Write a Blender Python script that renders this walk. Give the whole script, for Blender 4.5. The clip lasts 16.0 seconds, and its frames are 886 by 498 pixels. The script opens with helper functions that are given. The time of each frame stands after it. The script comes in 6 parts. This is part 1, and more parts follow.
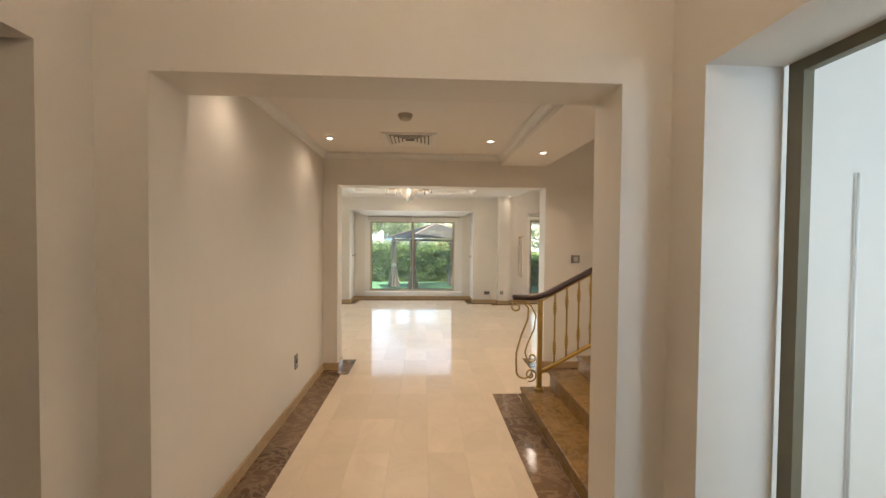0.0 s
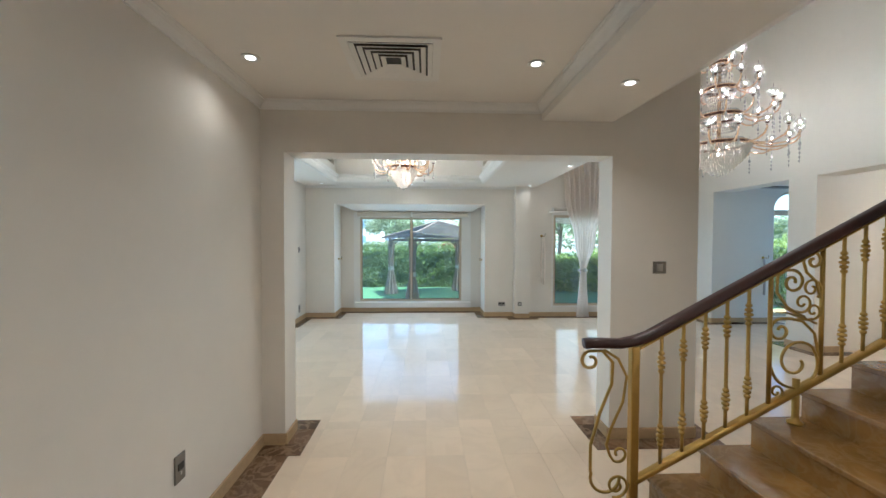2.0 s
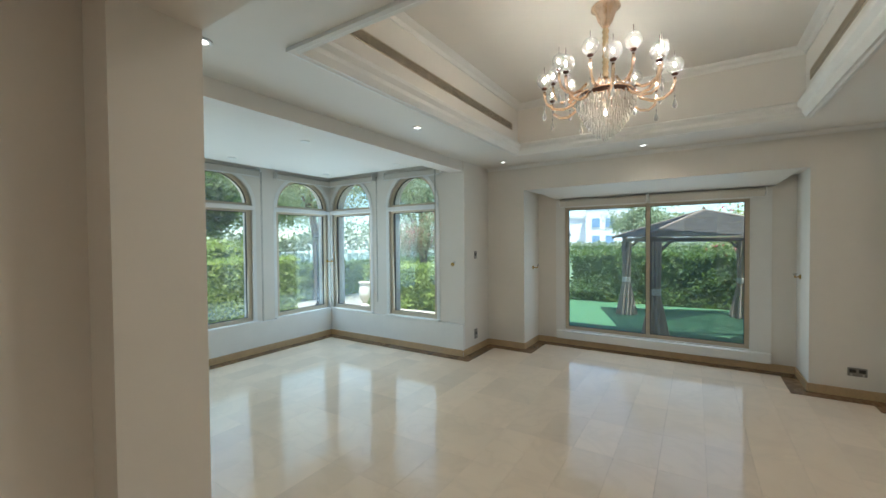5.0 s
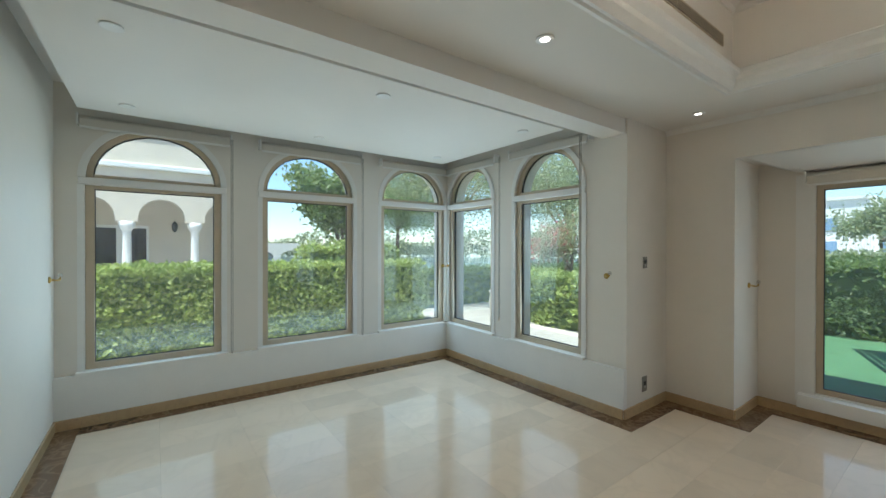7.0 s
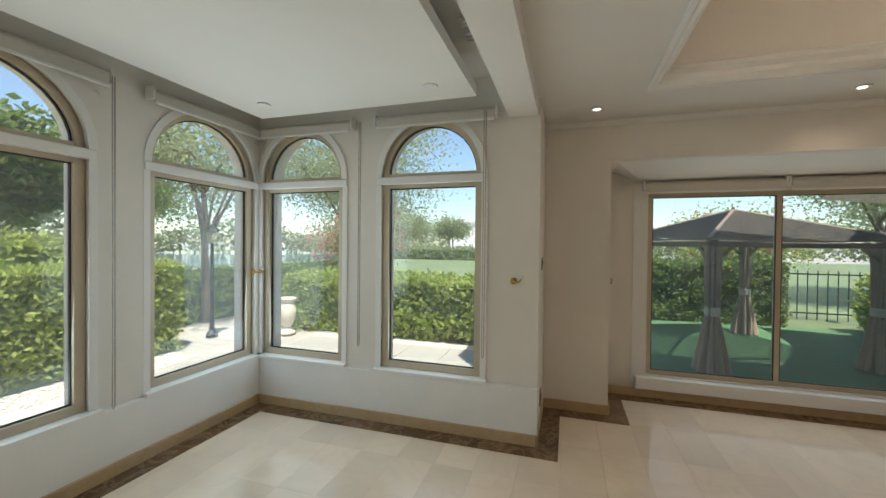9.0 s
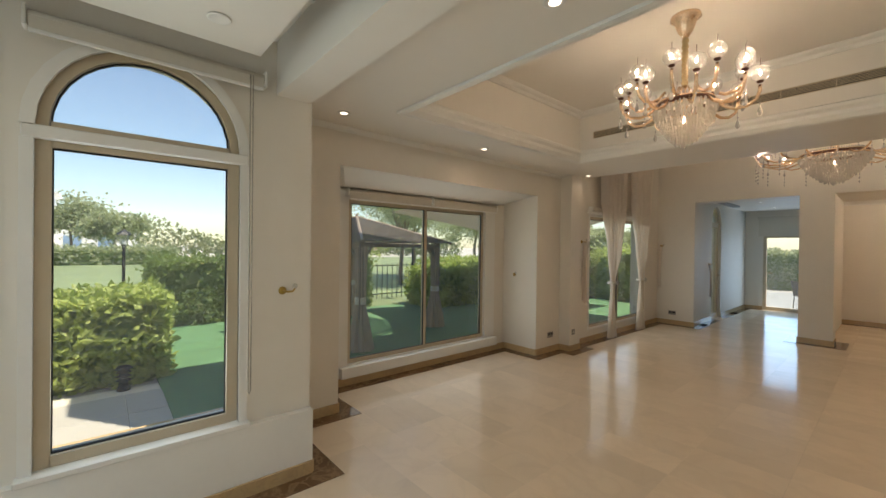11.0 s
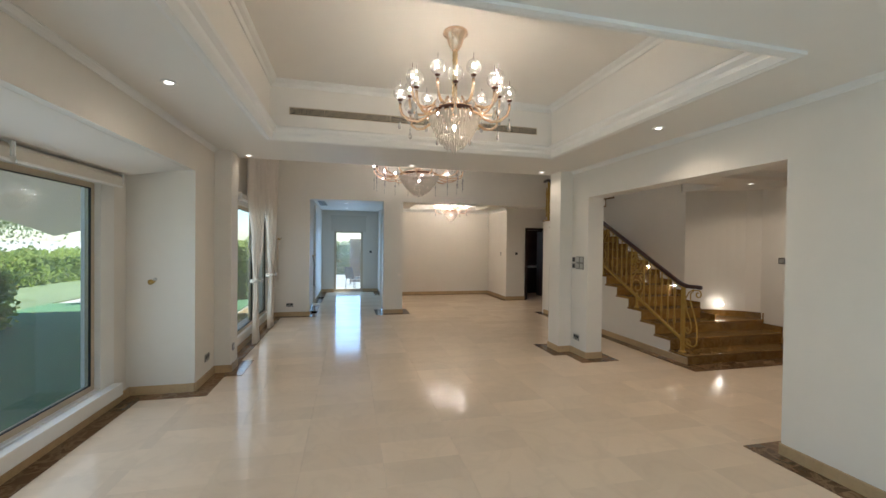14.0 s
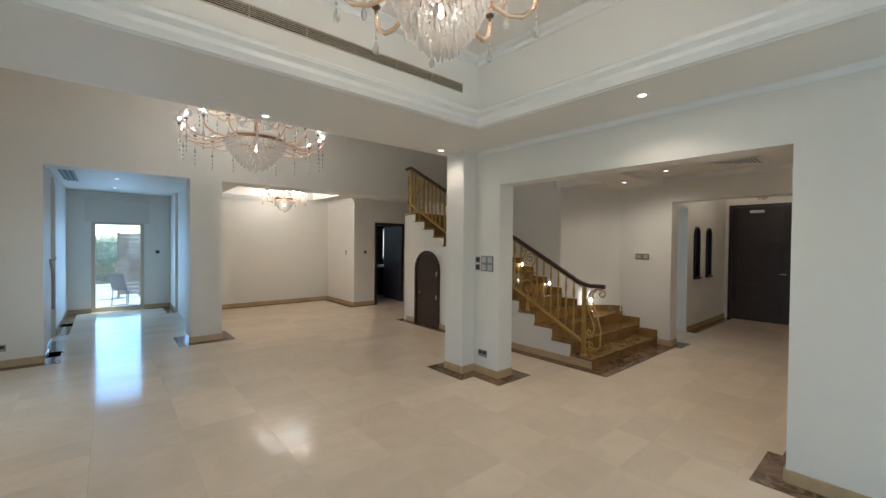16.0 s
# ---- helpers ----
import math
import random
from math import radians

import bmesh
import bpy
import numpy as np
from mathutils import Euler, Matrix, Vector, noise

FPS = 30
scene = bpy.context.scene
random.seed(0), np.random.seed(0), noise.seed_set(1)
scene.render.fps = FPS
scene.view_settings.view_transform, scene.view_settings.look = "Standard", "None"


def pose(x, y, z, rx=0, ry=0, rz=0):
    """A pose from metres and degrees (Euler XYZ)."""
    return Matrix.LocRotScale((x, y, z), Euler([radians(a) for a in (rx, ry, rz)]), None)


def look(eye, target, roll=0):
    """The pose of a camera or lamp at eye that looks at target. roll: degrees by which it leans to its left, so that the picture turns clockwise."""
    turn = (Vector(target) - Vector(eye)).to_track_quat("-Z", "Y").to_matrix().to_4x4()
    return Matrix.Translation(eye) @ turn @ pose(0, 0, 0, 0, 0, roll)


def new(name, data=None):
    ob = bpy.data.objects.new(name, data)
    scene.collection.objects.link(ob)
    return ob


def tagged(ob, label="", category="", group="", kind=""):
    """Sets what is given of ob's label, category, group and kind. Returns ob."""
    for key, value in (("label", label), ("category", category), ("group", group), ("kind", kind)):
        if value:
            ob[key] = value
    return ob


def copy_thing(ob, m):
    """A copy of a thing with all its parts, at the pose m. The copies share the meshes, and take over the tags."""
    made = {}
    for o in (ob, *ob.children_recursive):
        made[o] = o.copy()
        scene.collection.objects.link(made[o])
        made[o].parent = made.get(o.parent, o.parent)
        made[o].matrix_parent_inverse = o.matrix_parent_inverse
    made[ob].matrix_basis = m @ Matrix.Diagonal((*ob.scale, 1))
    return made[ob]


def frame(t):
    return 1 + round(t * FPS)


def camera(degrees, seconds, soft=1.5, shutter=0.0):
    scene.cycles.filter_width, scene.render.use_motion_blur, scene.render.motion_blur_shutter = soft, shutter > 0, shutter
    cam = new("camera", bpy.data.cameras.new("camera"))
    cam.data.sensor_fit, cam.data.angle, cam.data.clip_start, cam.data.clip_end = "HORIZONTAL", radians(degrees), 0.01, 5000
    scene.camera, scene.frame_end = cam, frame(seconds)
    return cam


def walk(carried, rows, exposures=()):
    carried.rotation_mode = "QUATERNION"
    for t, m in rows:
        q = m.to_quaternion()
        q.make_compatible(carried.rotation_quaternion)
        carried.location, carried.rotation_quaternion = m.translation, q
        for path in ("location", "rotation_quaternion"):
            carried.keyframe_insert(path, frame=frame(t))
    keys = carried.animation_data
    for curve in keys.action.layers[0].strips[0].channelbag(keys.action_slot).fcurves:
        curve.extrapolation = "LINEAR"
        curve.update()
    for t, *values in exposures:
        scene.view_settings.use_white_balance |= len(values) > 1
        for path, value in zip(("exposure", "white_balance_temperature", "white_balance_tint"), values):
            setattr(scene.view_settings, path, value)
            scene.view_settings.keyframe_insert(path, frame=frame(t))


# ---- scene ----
cam = camera(96.8, 16.0)
PATH = [
    (0, (0.688, 0.283, 1.674), (0.785, 2.28, 1.624), 0.5),
    (0.5, (0.672, 0.785, 1.674), (0.763, 2.782, 1.623), 0.4),
    (1, (0.696, 1.262, 1.668), (0.784, 3.259, 1.617), 0.2),
    (1.5, (0.702, 1.656, 1.658), (0.787, 3.654, 1.611), 0.2),
    (2, (0.731, 2.124, 1.655), (0.814, 4.121, 1.607), 0.2),
    (2.5, (0.806, 2.595, 1.657), (0.833, 4.594, 1.608), 0.2),
    (3, (0.875, 3.06, 1.653), (0.732, 5.055, 1.604), 0.1),
    (3.5, (0.993, 3.527, 1.64), (0.676, 5.501, 1.597), 0.1),
    (4, (0.992, 4.018, 1.662), (0.46, 5.945, 1.613), -0.2),
    (4.5, (0.995, 4.463, 1.653), (0.22, 6.306, 1.608), -0.5),
    (5, (0.954, 4.882, 1.649), (-0.127, 6.565, 1.609), -0.5),
    (5.2, (0.912, 5.08, 1.633), (-0.289, 6.678, 1.601), -0.7),
    (7.3, (-0.142, 6.336, 1.581), (-1.759, 7.512, 1.57), 0.2),
    (7.5, (-0.329, 6.379, 1.576), (-1.907, 7.608, 1.567), 0.3),
    (8, (-0.804, 6.444, 1.572), (-2.181, 7.895, 1.561), 0.5),
    (8.5, (-1.219, 6.503, 1.61), (-2.283, 8.196, 1.583), 0.4),
    (9, (-1.604, 6.523, 1.605), (-2.207, 8.43, 1.58), 0.6),
    (9.5, (-1.955, 6.574, 1.627), (-2.023, 8.572, 1.599), 0.6),
    (10, (-2.354, 6.6, 1.625), (-1.889, 8.545, 1.606), 0.7),
    (10.2, (-2.483, 6.651, 1.611), (-1.827, 8.54, 1.598), 0.7),
    (12.3, (-3.429, 7.819, 1.652), (-1.519, 8.41, 1.623), 0.7),
    (12.5, (-3.437, 7.966, 1.651), (-1.487, 8.411, 1.622), 0.6),
    (13, (-3.312, 8.325, 1.654), (-1.315, 8.428, 1.625), 0.6),
    (13.5, (-3.107, 8.674, 1.652), (-1.12, 8.451, 1.623), 0.6),
    (14, (-2.797, 8.898, 1.641), (-0.851, 8.436, 1.616), 0.7),
    (14.5, (-2.4, 9.069, 1.649), (-0.519, 8.391, 1.621), 0.7),
    (15, (-1.936, 9.134, 1.641), (-0.148, 8.237, 1.612), 0.6),
    (15.5, (-1.428, 9.142, 1.65), (0.235, 8.032, 1.615), 0.6),
    (16, (-0.903, 9.13, 1.634), (0.618, 7.831, 1.604), 0.6),
]
EXPOSURE = [(0, 2.0, 6550, 13), (0.5, 1.92, 6650, 16), (1.0, 1.92, 5150, 5), (1.5, 1.9, 5100, 4), (2.5, 1.86, 5050, 4), (3.5, 1.64, 5150, 3), (4.5, 1.27, 5450, 3),
            (5.2, 1.14, 5600, 4), (7.3, 0.93, 5850, 5), (8.0, 0.9, 6050, 8), (9.0, 0.84, 6650, 12), (10.2, 0.82, 7450, 15), (12.5, 1.12, 6500, 12), (13.4, 1.22, 5850, 9),
            (14.5, 1.24, 6050, 11), (15.5, 1.34, 5600, 7), (16.0, 1.36, 5450, 6)]
walk(cam, [(t, look(eye, to, roll)) for t, eye, to, roll in PATH],
     exposures=EXPOSURE)

# ---- light ----
world = bpy.data.worlds.new("sky")
scene.world = world
world.use_nodes = True
wn = world.node_tree.nodes
sky = wn.new("ShaderNodeTexSky")
sky.sky_type = "NISHITA"
sky.sun_disc = False
sky.dust_density, sky.ozone_density = 0.4, 2.0
sky.sun_elevation, sky.sun_rotation = radians(69), radians(144)
world.node_tree.links.new(sky.outputs[0], wn["Background"].inputs[0])
wn["Background"].inputs[1].default_value = 0.135


def lamp(name, kind, m, watts, colour, size=0.1, **more):
    data = bpy.data.lights.new(name, kind)
    data.energy, data.color = watts, colour
    if kind == "AREA":
        data.shape, data.size, data.size_y = "RECTANGLE", more["wide"], more["high"]
    elif kind == "SUN":
        data.angle = radians(0.5)
    else:
        data.shadow_soft_size = size
    if kind == "SPOT":
        data.spot_size, data.spot_blend = radians(more["cone"]), more["blend"]
    ob = new(name, data)
    ob.matrix_world = m
    return ob


WARM = (1.0, 0.83, 0.64)
DAY = (0.68, 0.88, 1.0)
lamp("sun", "SUN", look((0, 0, 20), (-0.30 * 8, 0.42 * 8, 20 - 1.35 * 8)), 5.0, (1, 0.95, 0.86))
# daylight entering through the openings
NORTH_BAY = ((-4.08, 0.405), (-2.755, 0.405))
WEST_BAY = ((6.28, 0.475), (7.745, 0.475), (9.19, 0.46))
for y, half in WEST_BAY:
    lamp("bay_west_daylight", "AREA", look((-4.62, y, 1.35), (0, y, 1.0)), 12 / len(WEST_BAY), DAY, wide=2 * half, high=1.56)
for x, half in NORTH_BAY:
    lamp("bay_north_daylight", "AREA", look((x, 9.80, 1.35), (x, 0, 1.0)), 7 / len(NORTH_BAY), DAY, wide=2 * half, high=1.56)
lamp("garden_window_daylight", "AREA", look((0.37, 11.16, 1.2), (0.37, 0, 0.9)), 4.8, (0.84, 0.96, 1.0), wide=2.2, high=1.8)
lamp("hall_window_daylight", "AREA", look((4.6, 10.48, 1.2), (4.6, 0, 0.9)), 5.5, (0.84, 0.96, 1.0), wide=2.1, high=1.8)
lamp("terrace_door_daylight", "AREA", look((10.75, 8.93, 1.1), (0, 8.93, 0.9)), 8, (0.34, 0.62, 1.0), wide=0.8, high=1.9)
# added fill lamp: no window in the blank wall behind it
lamp("side_room_fill", "AREA", look((2.9, -0.40, 1.5), (2.9, 3, 1.2)), 11, (0.62, 0.82, 1.0), wide=1.2, high=1.8)
# lamps of the house; the x 7.1 beam is added fill between two downlights
for dx, dy, dz, watts in ((-0.32, 2.82, 2.70, 2.2), (-0.32, 4.54, 2.70, 1.9), (1.4, 2.85, 2.70, 10), (1.4, 4.54, 2.70, 4.5), (1.97, 4.5, 2.58, 7), (1.97, 2.95, 2.58, 6),
                          (-1.37, 8.05, 2.74, 6), (0.42, 10.17, 2.74, 2.5), (0.41, 6.03, 2.74, 9), (2.85, 10.2, 2.74, 0.8), (2.9, 8.03, 2.74, 9), (2.82, 6.0, 2.74, 3.5), (7.1, 6.0, 2.70, 20)):
    lamp("downlight_beam", "SPOT", look((dx, dy, dz), (dx, dy, 0)), watts, WARM, 0.05, cone=150, blend=1.0)

# ---- materials ----
MATS = {}


def material(name, base, rough=0.5, metal=0.0, spread=0.06, scale=3.0, bump=0.0, bump_scale=60.0, rand=0.0, **more):
    """Paint-like or stone-like surface: two scales of mottling, fine relief, a little change from piece to piece."""
    m = bpy.data.materials.new(name)
    m.use_nodes = True
    n, l = m.node_tree.nodes, m.node_tree.links
    b = n["Principled BSDF"]
    b.inputs["Roughness"].default_value, b.inputs["Metallic"].default_value = rough, metal
    co = n.new("ShaderNodeTexCoord")
    big = n.new("ShaderNodeTexNoise")
    big.inputs["Scale"].default_value, big.inputs["Detail"].default_value = scale, 5
    l.new(co.outputs["Object"], big.inputs["Vector"])
    fine = n.new("ShaderNodeTexNoise")
    fine.inputs["Scale"].default_value, fine.inputs["Detail"].default_value = scale * 9, 3
    l.new(co.outputs["Object"], fine.inputs["Vector"])
    add = n.new("ShaderNodeMath")
    add.operation = "MULTIPLY_ADD"
    l.new(fine.outputs[0], add.inputs[0])
    add.inputs[1].default_value = 0.4
    l.new(big.outputs[0], add.inputs[2])
    last = add.outputs[0]
    if rand:
        info = n.new("ShaderNodeObjectInfo")
        mix = n.new("ShaderNodeMath")
        mix.operation = "MULTIPLY_ADD"
        l.new(info.outputs["Random"], mix.inputs[0])
        mix.inputs[1].default_value = rand
        l.new(last, mix.inputs[2])
        last = mix.outputs[0]
    ramp = n.new("ShaderNodeValToRGB")
    lo, hi = more.get("lo"), more.get("hi")
    e = ramp.color_ramp.elements
    e[0].position, e[1].position = more.get("p0", 0.35), more.get("p1", 1.05 + rand)
    e[0].color = (*(lo or [c * (1 - spread) for c in base]), 1)
    e[1].color = (*(hi or [min(1, c * (1 + spread)) for c in base]), 1)
    l.new(last, ramp.inputs[0])
    l.new(ramp.outputs[0], b.inputs["Base Color"])
    if bump:
        bn = n.new("ShaderNodeTexNoise")
        bn.inputs["Scale"].default_value, bn.inputs["Detail"].default_value = bump_scale, 4
        l.new(co.outputs["Object"], bn.inputs["Vector"])
        bp = n.new("ShaderNodeBump")
        bp.inputs["Strength"].default_value, bp.inputs["Distance"].default_value = bump, 0.01
        l.new(bn.outputs[0], bp.inputs["Height"])
        l.new(bp.outputs[0], b.inputs["Normal"])
    MATS[name] = m
    return m


def stone(name, base, vein, rough=0.08, rand=0.5, vein_amount=0.5, scale=2.2, soft=0.045, low=0.86, high=1.1, shine=0.5):
    """Polished marble: cloudy ground, thin broken veins, tone changes from slab to slab."""
    m = bpy.data.materials.new(name)
    m.use_nodes = True
    n, l = m.node_tree.nodes, m.node_tree.links
    b = n["Principled BSDF"]
    co, info = n.new("ShaderNodeTexCoord"), n.new("ShaderNodeObjectInfo")
    off = n.new("ShaderNodeVectorMath")
    off.operation = "MULTIPLY_ADD"
    l.new(info.outputs["Random"], off.inputs[0])
    off.inputs[1].default_value = (37, 53, 71)
    l.new(co.outputs["Object"], off.inputs[2])
    cloud = n.new("ShaderNodeTexNoise")
    cloud.inputs["Scale"].default_value, cloud.inputs["Detail"].default_value, cloud.inputs["Distortion"].default_value = scale, 6, 0.6
    l.new(off.outputs[0], cloud.inputs["Vector"])
    crack = n.new("ShaderNodeTexNoise")
    crack.inputs["Scale"].default_value, crack.inputs["Detail"].default_value, crack.inputs["Distortion"].default_value = scale * 1.7, 8, 1.6
    l.new(off.outputs[0], crack.inputs["Vector"])
    sub = n.new("ShaderNodeMath")
    sub.operation = "SUBTRACT"
    l.new(crack.outputs[0], sub.inputs[0])
    sub.inputs[1].default_value = 0.5
    ab = n.new("ShaderNodeMath")
    ab.operation = "ABSOLUTE"
    l.new(sub.outputs[0], ab.inputs[0])
    vr = n.new("ShaderNodeValToRGB")
    vr.color_ramp.elements[0].position, vr.color_ramp.elements[1].position = 0.0, soft
    vr.color_ramp.elements[0].color = (vein_amount,) * 3 + (1,)
    vr.color_ramp.elements[1].color = (0, 0, 0, 1)
    l.new(ab.outputs[0], vr.inputs[0])
    tone = n.new("ShaderNodeMath")
    tone.operation = "MULTIPLY_ADD"
    l.new(info.outputs["Random"], tone.inputs[0])
    tone.inputs[1].default_value = rand
    l.new(cloud.outputs[0], tone.inputs[2])
    cr = n.new("ShaderNodeValToRGB")
    cr.color_ramp.elements[0].position, cr.color_ramp.elements[1].position = 0.3, 0.75 + rand
    cr.color_ramp.elements[0].color = (*[c * low for c in base], 1)
    cr.color_ramp.elements[1].color = (*[min(1, c * high) for c in base], 1)
    l.new(tone.outputs[0], cr.inputs[0])
    mx = n.new("ShaderNodeMixRGB")
    l.new(vr.outputs[0], mx.inputs[0])
    l.new(cr.outputs[0], mx.inputs[1])
    mx.inputs[2].default_value = (*vein, 1)
    l.new(mx.outputs[0], b.inputs["Base Color"])
    b.inputs["Specular IOR Level"].default_value = shine
    rr = n.new("ShaderNodeMapRange")
    rr.inputs["To Min"].default_value, rr.inputs["To Max"].default_value = rough * 0.7, rough * 1.5
    l.new(crack.outputs[0], rr.inputs["Value"])
    l.new(rr.outputs[0], b.inputs["Roughness"])
    MATS[name] = m
    return m


def see_through(m, colour, share):
    """Lets light soak through a thin sheet (cloth, leaf)."""
    n, l = m.node_tree.nodes, m.node_tree.links
    t, x = n.new("ShaderNodeBsdfTranslucent"), n.new("ShaderNodeMixShader")
    t.inputs[0].default_value = (*colour, 1)
    x.inputs[0].default_value = share
    l.new(n["Principled BSDF"].outputs[0], x.inputs[1])
    l.new(t.outputs[0], x.inputs[2])
    l.new(x.outputs[0], n["Material Output"].inputs[0])
    return m


def glow(name, colour, strength):
    m = material(name, colour, 0.4)
    b = m.node_tree.nodes["Principled BSDF"]
    b.inputs["Emission Color"].default_value = (*colour, 1)
    b.inputs["Emission Strength"].default_value = strength
    return m


PAINT = material("wall_paint", (0.76, 0.71, 0.635), 0.55, spread=0.03, scale=1.2, bump=0.035, bump_scale=90)
CEIL = material("ceiling_paint", (0.80, 0.76, 0.70), 0.6, spread=0.02, scale=1.0, bump=0.04, bump_scale=80)
WHITE = material("white_gloss_paint", (0.80, 0.78, 0.74), 0.35, spread=0.03, scale=4)
CREAM = stone("cream_marble", (0.78, 0.635, 0.475), (0.60, 0.47, 0.34), 0.14, 0.4, 0.16, 1.1, 0.06, 0.88, 1.06, 0.08)
_b = CREAM.node_tree.nodes["Principled BSDF"]
_b.inputs["Coat Weight"].default_value, _b.inputs["Coat Roughness"].default_value, _b.inputs["Coat IOR"].default_value = 0.3, 0.02, 1.35
DARK = stone("dark_brown_marble", (0.12, 0.068, 0.035), (0.34, 0.22, 0.125), 0.1, 0.8, 0.6, 3.2, 0.07, 0.45, 1.5)
BROWN = stone("brown_stair_marble", (0.25, 0.132, 0.034), (0.34, 0.21, 0.085), 0.15, 0.35, 0.5, 4.0, 0.09, 0.45, 1.4)
BEIGE = stone("beige_skirting_marble", (0.52, 0.365, 0.20), (0.36, 0.25, 0.15), 0.15, 0.4, 0.3, 4)
ALU = material("champagne_aluminium", (0.56, 0.47, 0.345), 0.4, 0.25, 0.05, 6)
GASKET = material("black_gasket", (0.02, 0.02, 0.02), 0.6)
BRASS = material("gold_paint", (0.44, 0.285, 0.07), 0.34, 0.75, 0.15, 14, 0.05, 120)
ROSE = material("rose_gold", (0.88, 0.66, 0.48), 0.24, 0.9, 0.06, 20)
BRONZE = material("dark_bronze", (0.10, 0.045, 0.03), 0.35, 0.6, 0.2, 20)
CHROME = material("brushed_steel", (0.55, 0.53, 0.50), 0.35, 0.9, 0.06, 30)
PLATE = material("dark_steel_plate", (0.28, 0.265, 0.24), 0.4, 0.8, 0.06, 30)
MAHOGANY = material("dark_mahogany", (0.032, 0.010, 0.008), 0.33, 0, 0.4, 9, 0.05, 40)
# also blackens the kitchen walls in place of that room's shade
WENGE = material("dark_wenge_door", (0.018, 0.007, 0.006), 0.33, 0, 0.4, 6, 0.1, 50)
BLACK = material("black_plastic", (0.02, 0.02, 0.02), 0.4)
TAUPE_CLOTH = material("grey_taupe_cloth", (0.42, 0.38, 0.35), 0.85, 0, 0.1, 12, 0.1, 150)
BLIND = material("cream_blind_fabric", (0.66, 0.61, 0.53), 0.8, 0, 0.03, 30, 0.1, 200)
VOILE = material("ivory_curtain_fabric", (0.84, 0.77, 0.69), 0.85, 0, 0.05, 18, 0.15, 220)
see_through(VOILE, (0.85, 0.78, 0.70), 0.35)
SMOKE_LENS = material("dull_amber_lens", (0.62, 0.50, 0.36), 0.3, 0, 0.05, 20)
LED = glow("downlight_glow", (1.0, 0.90, 0.76), 1.7)
HALL_BULB = glow("hall_bulb_glow", (1.0, 0.88, 0.74), 215)
DINING_BULB = glow("dining_bulb_glow", (1.0, 0.88, 0.74), 1050)
ENTRY_BULB = glow("entrance_bulb_glow", (1.0, 0.83, 0.64), 650)
GLINT = glow("bowl_bulb_glow", (1.0, 0.84, 0.66), 40)
BULB = glow("bulb_glow", (1.0, 0.83, 0.65), 285)

# ---- building helpers ----


def add_box(bm, x0, x1, y0, y1, z0, z1):
    v = [bm.verts.new(p) for p in ((x0, y0, z0), (x1, y0, z0), (x1, y1, z0), (x0, y1, z0),
                                   (x0, y0, z1), (x1, y0, z1), (x1, y1, z1), (x0, y1, z1))]
    for f in ((3, 2, 1, 0), (4, 5, 6, 7), (0, 1, 5, 4), (1, 2, 6, 5), (2, 3, 7, 6), (3, 0, 4, 7)):
        bm.faces.new([v[i] for i in f])


def boxes(*rows):
    bm = bmesh.new()
    for r in rows:
        add_box(bm, *r)
    return bm


def soft_box(x0, x1, y0, y1, z0, z1, r=0.006, seg=2):
    bm = boxes((x0, x1, y0, y1, z0, z1))
    bmesh.ops.bevel(bm, geom=bm.edges[:], offset=r, segments=seg, affect="EDGES", profile=0.5)
    return bm


def lathe(bm, profile, at=(0, 0, 0), seg=16):
    """A turned solid: rows of radius and height."""
    rings = []
    for r, z in profile:
        rings.append([bm.verts.new((at[0] + max(r, 1e-4) * math.cos(2 * math.pi * k / seg),
                                    at[1] + max(r, 1e-4) * math.sin(2 * math.pi * k / seg), at[2] + z)) for k in range(seg)])
    for a, b in zip(rings, rings[1:]):
        for k in range(seg):
            bm.faces.new((a[k], a[(k + 1) % seg], b[(k + 1) % seg], b[k]))
    bm.faces.new(rings[0][::-1])
    bm.faces.new(rings[-1])
    return bm


def tube(bm, points, radius, seg=8, taper=None):
    """A round bar along a line of points."""
    pts = [Vector(p) for p in points]
    rings, side = [], None
    for i, p in enumerate(pts):
        way = (pts[min(i + 1, len(pts) - 1)] - pts[max(i - 1, 0)]).normalized()
        if side is None:
            side = way.orthogonal().normalized()
        side = (side - way * side.dot(way)).normalized()
        up = way.cross(side)
        r = radius if taper is None else radius * (1 + (taper - 1) * i / (len(pts) - 1))
        rings.append([bm.verts.new(p + (side * math.cos(2 * math.pi * k / seg) + up * math.sin(2 * math.pi * k / seg)) * r)
                      for k in range(seg)])
    for a, b in zip(rings, rings[1:]):
        for k in range(seg):
            bm.faces.new((a[k], a[(k + 1) % seg], b[(k + 1) % seg], b[k]))
    bm.faces.new(rings[0][::-1])
    bm.faces.new(rings[-1])
    return bm


def extrude(bm, outline, way):
    """A prism: a flat outline pushed along a vector."""
    way = Vector(way)
    a = [bm.verts.new(p) for p in outline]
    b = [bm.verts.new(Vector(p) + way) for p in outline]
    n = len(a)
    bm.faces.new(a[::-1])
    bm.faces.new(b)
    for i in range(n):
        bm.faces.new((a[i], a[(i + 1) % n], b[(i + 1) % n], b[i]))
    bmesh.ops.recalc_face_normals(bm, faces=bm.faces[:])
    return bm


def mesh_of(name, bm, mat, smooth=False):
    me = bpy.data.meshes.new(name)
    bm.to_mesh(me)
    bm.free()
    me.materials.append(mat)
    if smooth:
        for p in me.polygons:
            p.use_smooth = True
    return me


def part(name, bm, mat, parent, label="", smooth=False):
    ob = new(name, mesh_of(name, bm, mat, smooth))
    ob.parent = parent
    return tagged(ob, label)


